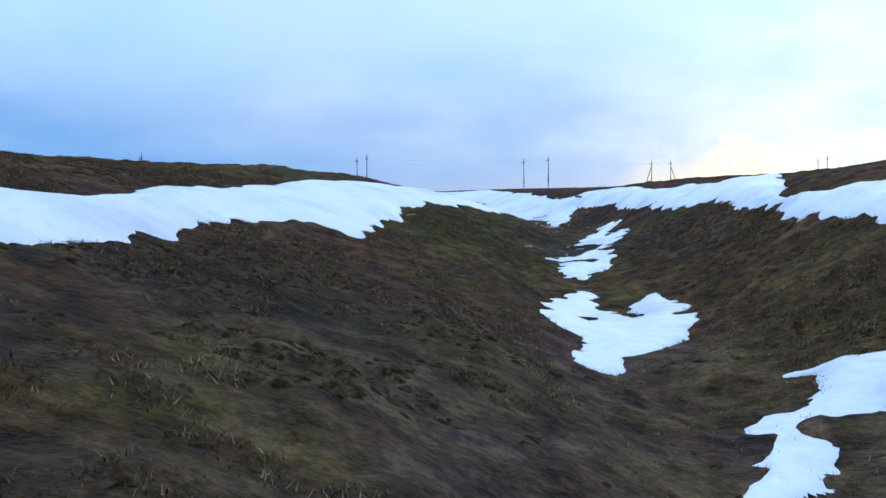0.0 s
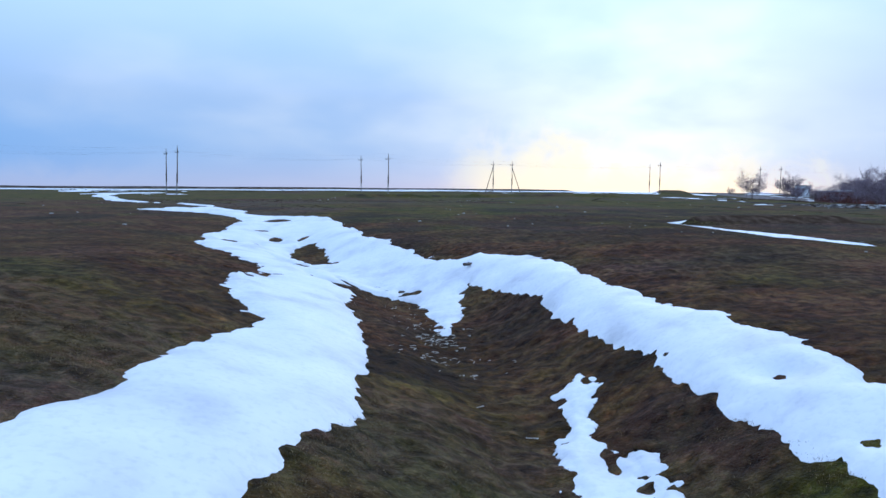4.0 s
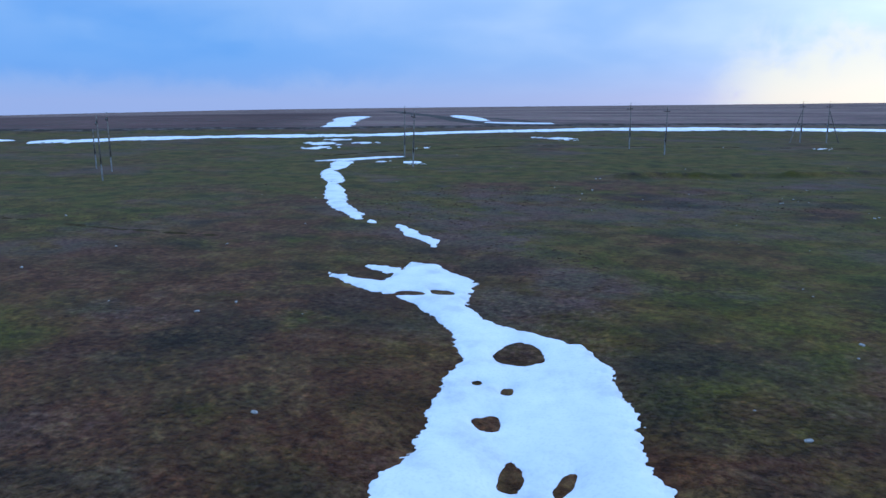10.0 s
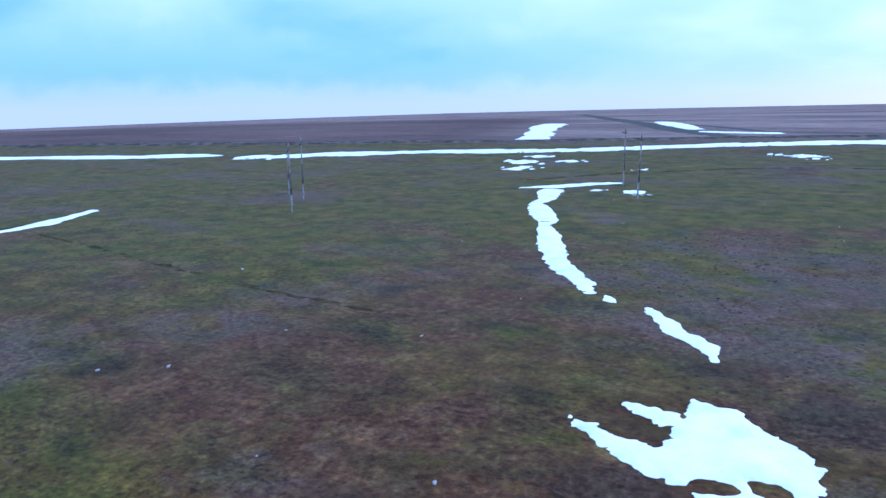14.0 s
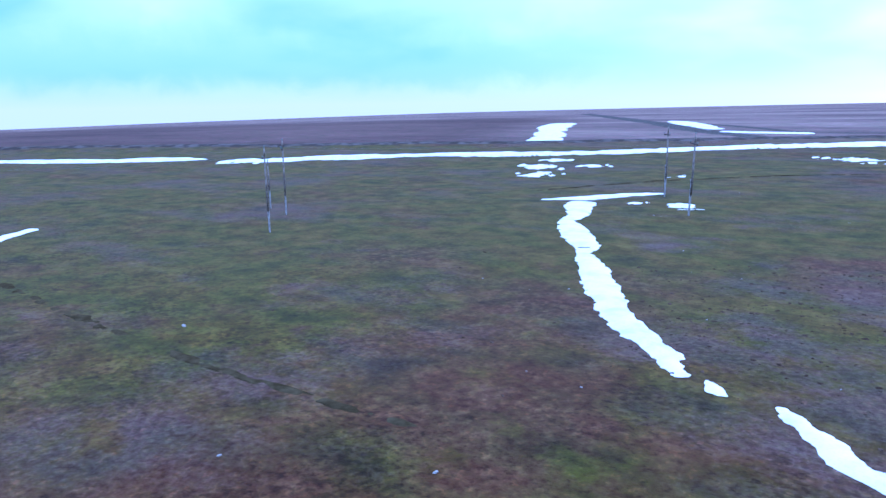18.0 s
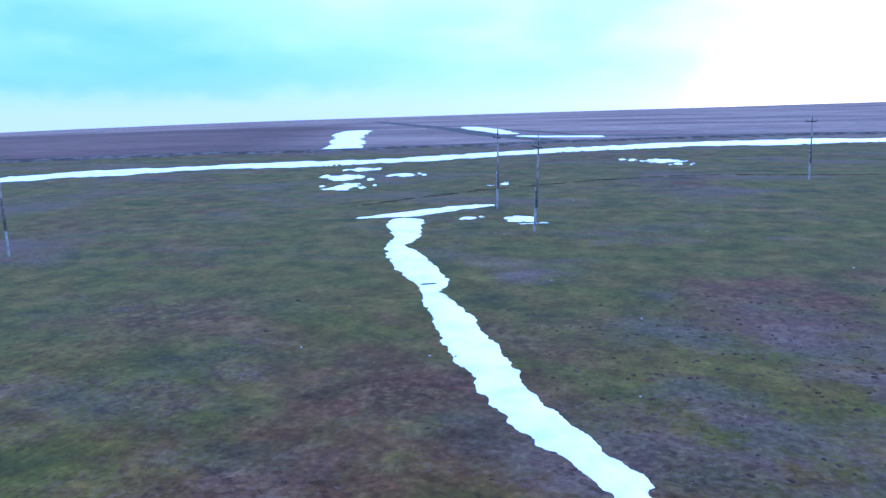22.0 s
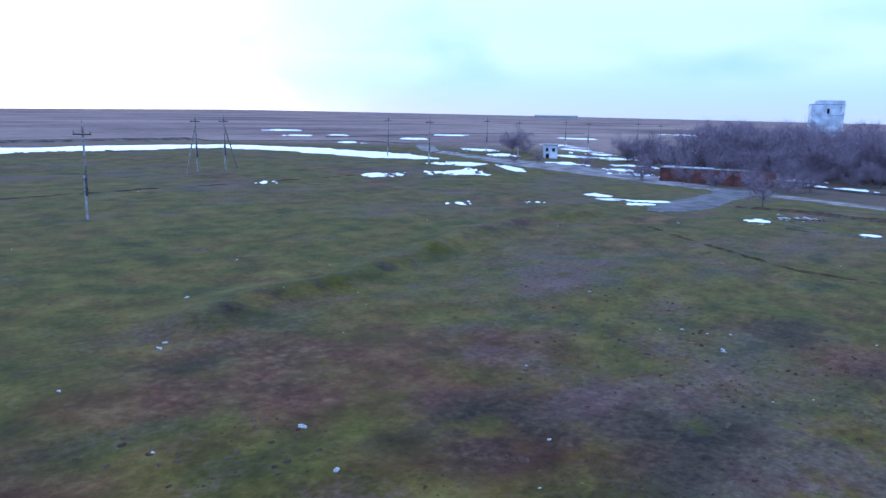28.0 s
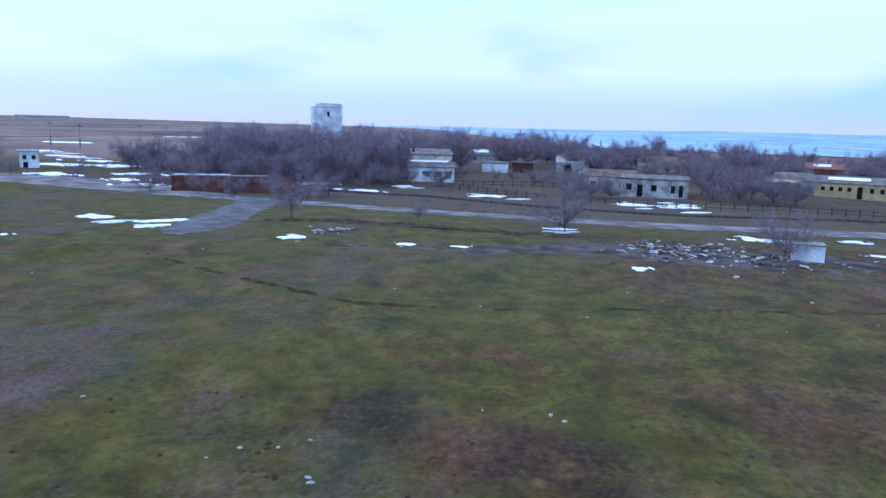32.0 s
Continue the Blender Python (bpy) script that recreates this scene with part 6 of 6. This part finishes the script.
STONES = []
for k in range(4):
    r = random.Random(60 + k)
    bm = B()
    bmesh.ops.create_icosphere(bm, subdivisions=2, radius=0.5)
    for v in bm.verts:
        v.co = Vector((v.co.x * 1.25, v.co.y * 0.85, v.co.z * 0.55)) * (1 + 0.25 * noise.noise(v.co * 2.2 + Vector((k * 9, 0, 0))))
    me = bpy.data.meshes.new("stone")
    bm.to_mesh(me)
    bm.free()
    me.materials.append(M["stone"])
    STONES.append(me)
LITTER = [(1.19, 42.2), (5.1, 53.8), (7.6, 38), (16.8, 71), (17.5, 58.8), (-19.8, 38.3), (42.5, 127.7), (10.5, 114.9), (34.3, 108), (31.8, 101.4), (8.0, 106.5), (8.4, 105.2), (9.3, 104.3), (6.6, 103.3), (14, 95.1),
          (14.5, 95.7), (39.8, 91.6), (31.3, 94.4), (51.6, 76), (41.3, 78.4), (-16.2, 120.5), (-15.7, 121.1), (-20.3, 110), (-15.2, 108.6), (-4.2, 137.1), (8, 106.5), (6.3, 103.1), (-11.5, 128.7), (-21.4, 117.7),
          (-16, 105), (20, 143.4), (2.9, 179.5), (-52.2, 51.1), (-49.1, 53.5), (-39.6, 64.9), (-29.2, 50.9), (-30.3, 48.6), (-47.9, 61.5), (-63.6, 71.8)]
r = random.Random(77)
LITTER += [(r.uniform(-60, 60), r.uniform(40, 150)) for _ in range(45)] + [(20 + r.gauss(0, 5), 33 + r.gauss(0, 4)) for _ in range(30)] + [(r.uniform(-45, 20), r.uniform(75, 115)) for _ in range(16)]
for n, (x, y) in enumerate(LITTER):
    if chain_depth(np.array([x]), np.array([y]), bank(MAIN_BANK))[0] > -0.5:
        continue
    s = r.uniform(0.14, 0.3) if n < 39 else r.uniform(0.06, 0.15)
    ob = new("stone", r.choice(STONES))
    ob.matrix_basis = pose(x, y, at(x, y) + 0.1 * s, r.uniform(-15, 15), r.uniform(-15, 15), r.uniform(0, 360)) @ Matrix.Scale(s, 4)
    tagged(ob, "small pale stone lying in the short grass", "stone", "pale stones on the plain")

# ---- clods of trampled soil ----


def clods():
    g = np.random.default_rng(19)
    n = 30000
    x, y = g.uniform(-62, 48, n), g.uniform(30, 134, n)
    thick = 0.30 * lumps(x, y, 11, 3) + 0.25 * lumps(x + 50, y, 2.2, 2)
    for cx, cy, r in ((5, 100, 15), (-14, 70, 12), (-36, 86, 12), (-27, 97, 13), (-24, 104, 10), (12, 46, 9)):
        thick = thick + 0.42 * np.exp(-((x - cx) ** 2 + (y - cy) ** 2) / (r * r))
    keep = thick > 0.22 + 0.36 * g.random(n)
    for rows in (MAIN_BANK,):
        keep &= banked(x, y, rows) < -0.3
    x, y = x[keep], y[keep]
    n, sides = len(x), 6
    size = 0.03 + 0.13 * g.random(n) ** 3.4
    turn = np.arange(sides) * 2 * np.pi / sides + g.uniform(0, 6, (n, 1))
    reach = size[:, None] * g.uniform(0.45, 1.6, (n, sides))
    z = height(x, y)
    low = np.stack([x[:, None] + 1.3 * reach * np.cos(turn), y[:, None] + reach * np.sin(turn), z[:, None] - 0.04 + 0 * turn], -1)
    high = np.stack([x[:, None] + 0.7 * reach * np.cos(turn), y[:, None] + 0.55 * reach * np.sin(turn), z[:, None] + 0.34 * size[:, None] * g.uniform(0.7, 1.3, (n, sides))], -1)
    v = np.concatenate([low, high, np.stack([x, y, z + 0.4 * size], -1)[:, None]], 1)
    k = np.arange(sides)
    side = np.stack([k, (k + 1) % sides, sides + (k + 1) % sides, sides + k], -1)
    cap = np.array([[6, 7, 8, 12], [8, 9, 10, 12], [10, 11, 6, 12]])
    f = (np.concatenate([side, cap])[None] + (np.arange(n) * (2 * sides + 1))[:, None, None]).reshape(-1, 4)
    me = mesh_from("clods", v.reshape(-1, 3), f, M["soil"])
    return tagged(new("clods", me), "small dark clods of trampled soil in the short grass", "soil", kind="stuff")


clods()

# ---- matted grass along the gully ----


def tussocks():
    """Low rotten cushions of grass on the slopes."""
    g = np.random.default_rng(21)
    n = 30000
    x, y = g.uniform(-4, 10, n), -31 + 26 * g.random(n) ** 1.5
    keep = lumps(x, y, 0.8, 3) + 0.5 * lumps(x, y, 4, 2) > 0.0 + 0.5 * g.random(n)
    for rows in (LEFT_BANK, LEFT_BANK_FAR, RIBBON):
        keep &= banked(x, y, rows) < -0.1
    bottom = np.abs(x - soft(y, GULLY_Y, GULLY_X, 2.5)) < 1.3
    keep &= ~(bottom & (g.random(n) < 0.9))
    x, y = x[keep], y[keep]
    n, sides = len(x), 9
    size = 0.02 + 0.045 * g.random(n) ** 2.5
    turn = np.arange(sides) * 2 * np.pi / sides + g.uniform(0, 6, (n, 1))
    rings = []
    for wide, tall in ((1.5, -0.15), (1.0, 0.18), (0.55, 0.38)):
        reach = size[:, None] * wide * g.uniform(0.55, 1.45, (n, sides))
        px, py = x[:, None] + reach * np.cos(turn), y[:, None] + reach * np.sin(turn)
        rings.append(np.stack([px, py, height(px, py) + tall * size[:, None] * g.uniform(0.5, 1.4, (n, sides))], -1))
    v = np.concatenate(rings + [np.stack([x, y, height(x, y) + 0.4 * size], -1)[:, None]], 1)
    k = np.arange(sides)
    nxt = (k + 1) % sides
    f = np.concatenate([np.stack([r * sides + k, r * sides + nxt, (r + 1) * sides + nxt], -1) for r in (0, 1)]
                       + [np.stack([r * sides + k, (r + 1) * sides + nxt, (r + 1) * sides + k], -1) for r in (0, 1)]
                       + [np.stack([2 * sides + k, 2 * sides + nxt, 0 * k + 3 * sides], -1)])
    f = (f[None] + (np.arange(n) * (3 * sides + 1))[:, None, None]).reshape(-1, 3)
    me = mesh_from("tussocks", v.reshape(-1, 3), f, M["tussock"])
    return tagged(new("tussocks", me), "low rotten brown grass cushions on the gully slope", "grass", kind="stuff")


tussocks()


def grass():
    g = np.random.default_rng(3)
    n = 300000
    x, y = g.uniform(-7, 10, n), -33 + 34 * g.random(n) ** 1.4
    keep = np.ones(n, bool)
    for rows in (LEFT_BANK, LEFT_BANK_FAR, MAIN_BANK, RIBBON):
        keep &= banked(x, y, rows) < 0.02
    bottom = np.abs(x - soft(y, GULLY_Y, GULLY_X, 2.5)) < 1.2
    keep &= ~(bottom & (g.random(n) < 0.8))
    # tufts stand together in clumps
    keep &= lumps(x, y, 0.34, 2) + 0.6 * lumps(x, y, 1.7, 2) + 0.4 * lumps(x, y, 7, 2) > -0.02 + 0.3 * g.random(n)
    x, y = x[keep], y[keep]
    n, blades = len(x), 5
    z = height(x, y)
    turn, lean = g.uniform(0, 2 * np.pi, (n, blades)), g.uniform(0.9, 3.0, (n, blades))
    tall = g.uniform(0.008, 0.026, (n, blades)) * (0.5 + 0.9 * g.random((n, 1)) ** 2)
    dx, dy = np.cos(turn), np.sin(turn)
    ox, oy = x[:, None] + g.normal(0, 0.035, (n, blades)), y[:, None] + g.normal(0, 0.035, (n, blades))
    w = g.uniform(0.002, 0.005, (n, blades))
    base = z[:, None] - 0.006 + 0 * ox
    a = np.stack([ox - dy * w, oy + dx * w, base], -1)
    b = np.stack([ox + dy * w, oy - dx * w, base], -1)
    c = np.stack([ox + dx * tall * lean, oy + dy * tall * lean, base + 0.015 + tall], -1)
    v = np.stack([a, b, c], 2).reshape(-1, 3)
    me = mesh_from("grass", v, np.arange(len(v)).reshape(-1, 3), M["blade"], False)
    return tagged(new("grass", me), "matted dry winter grass on the gully slopes", "grass", kind="stuff")


grass()
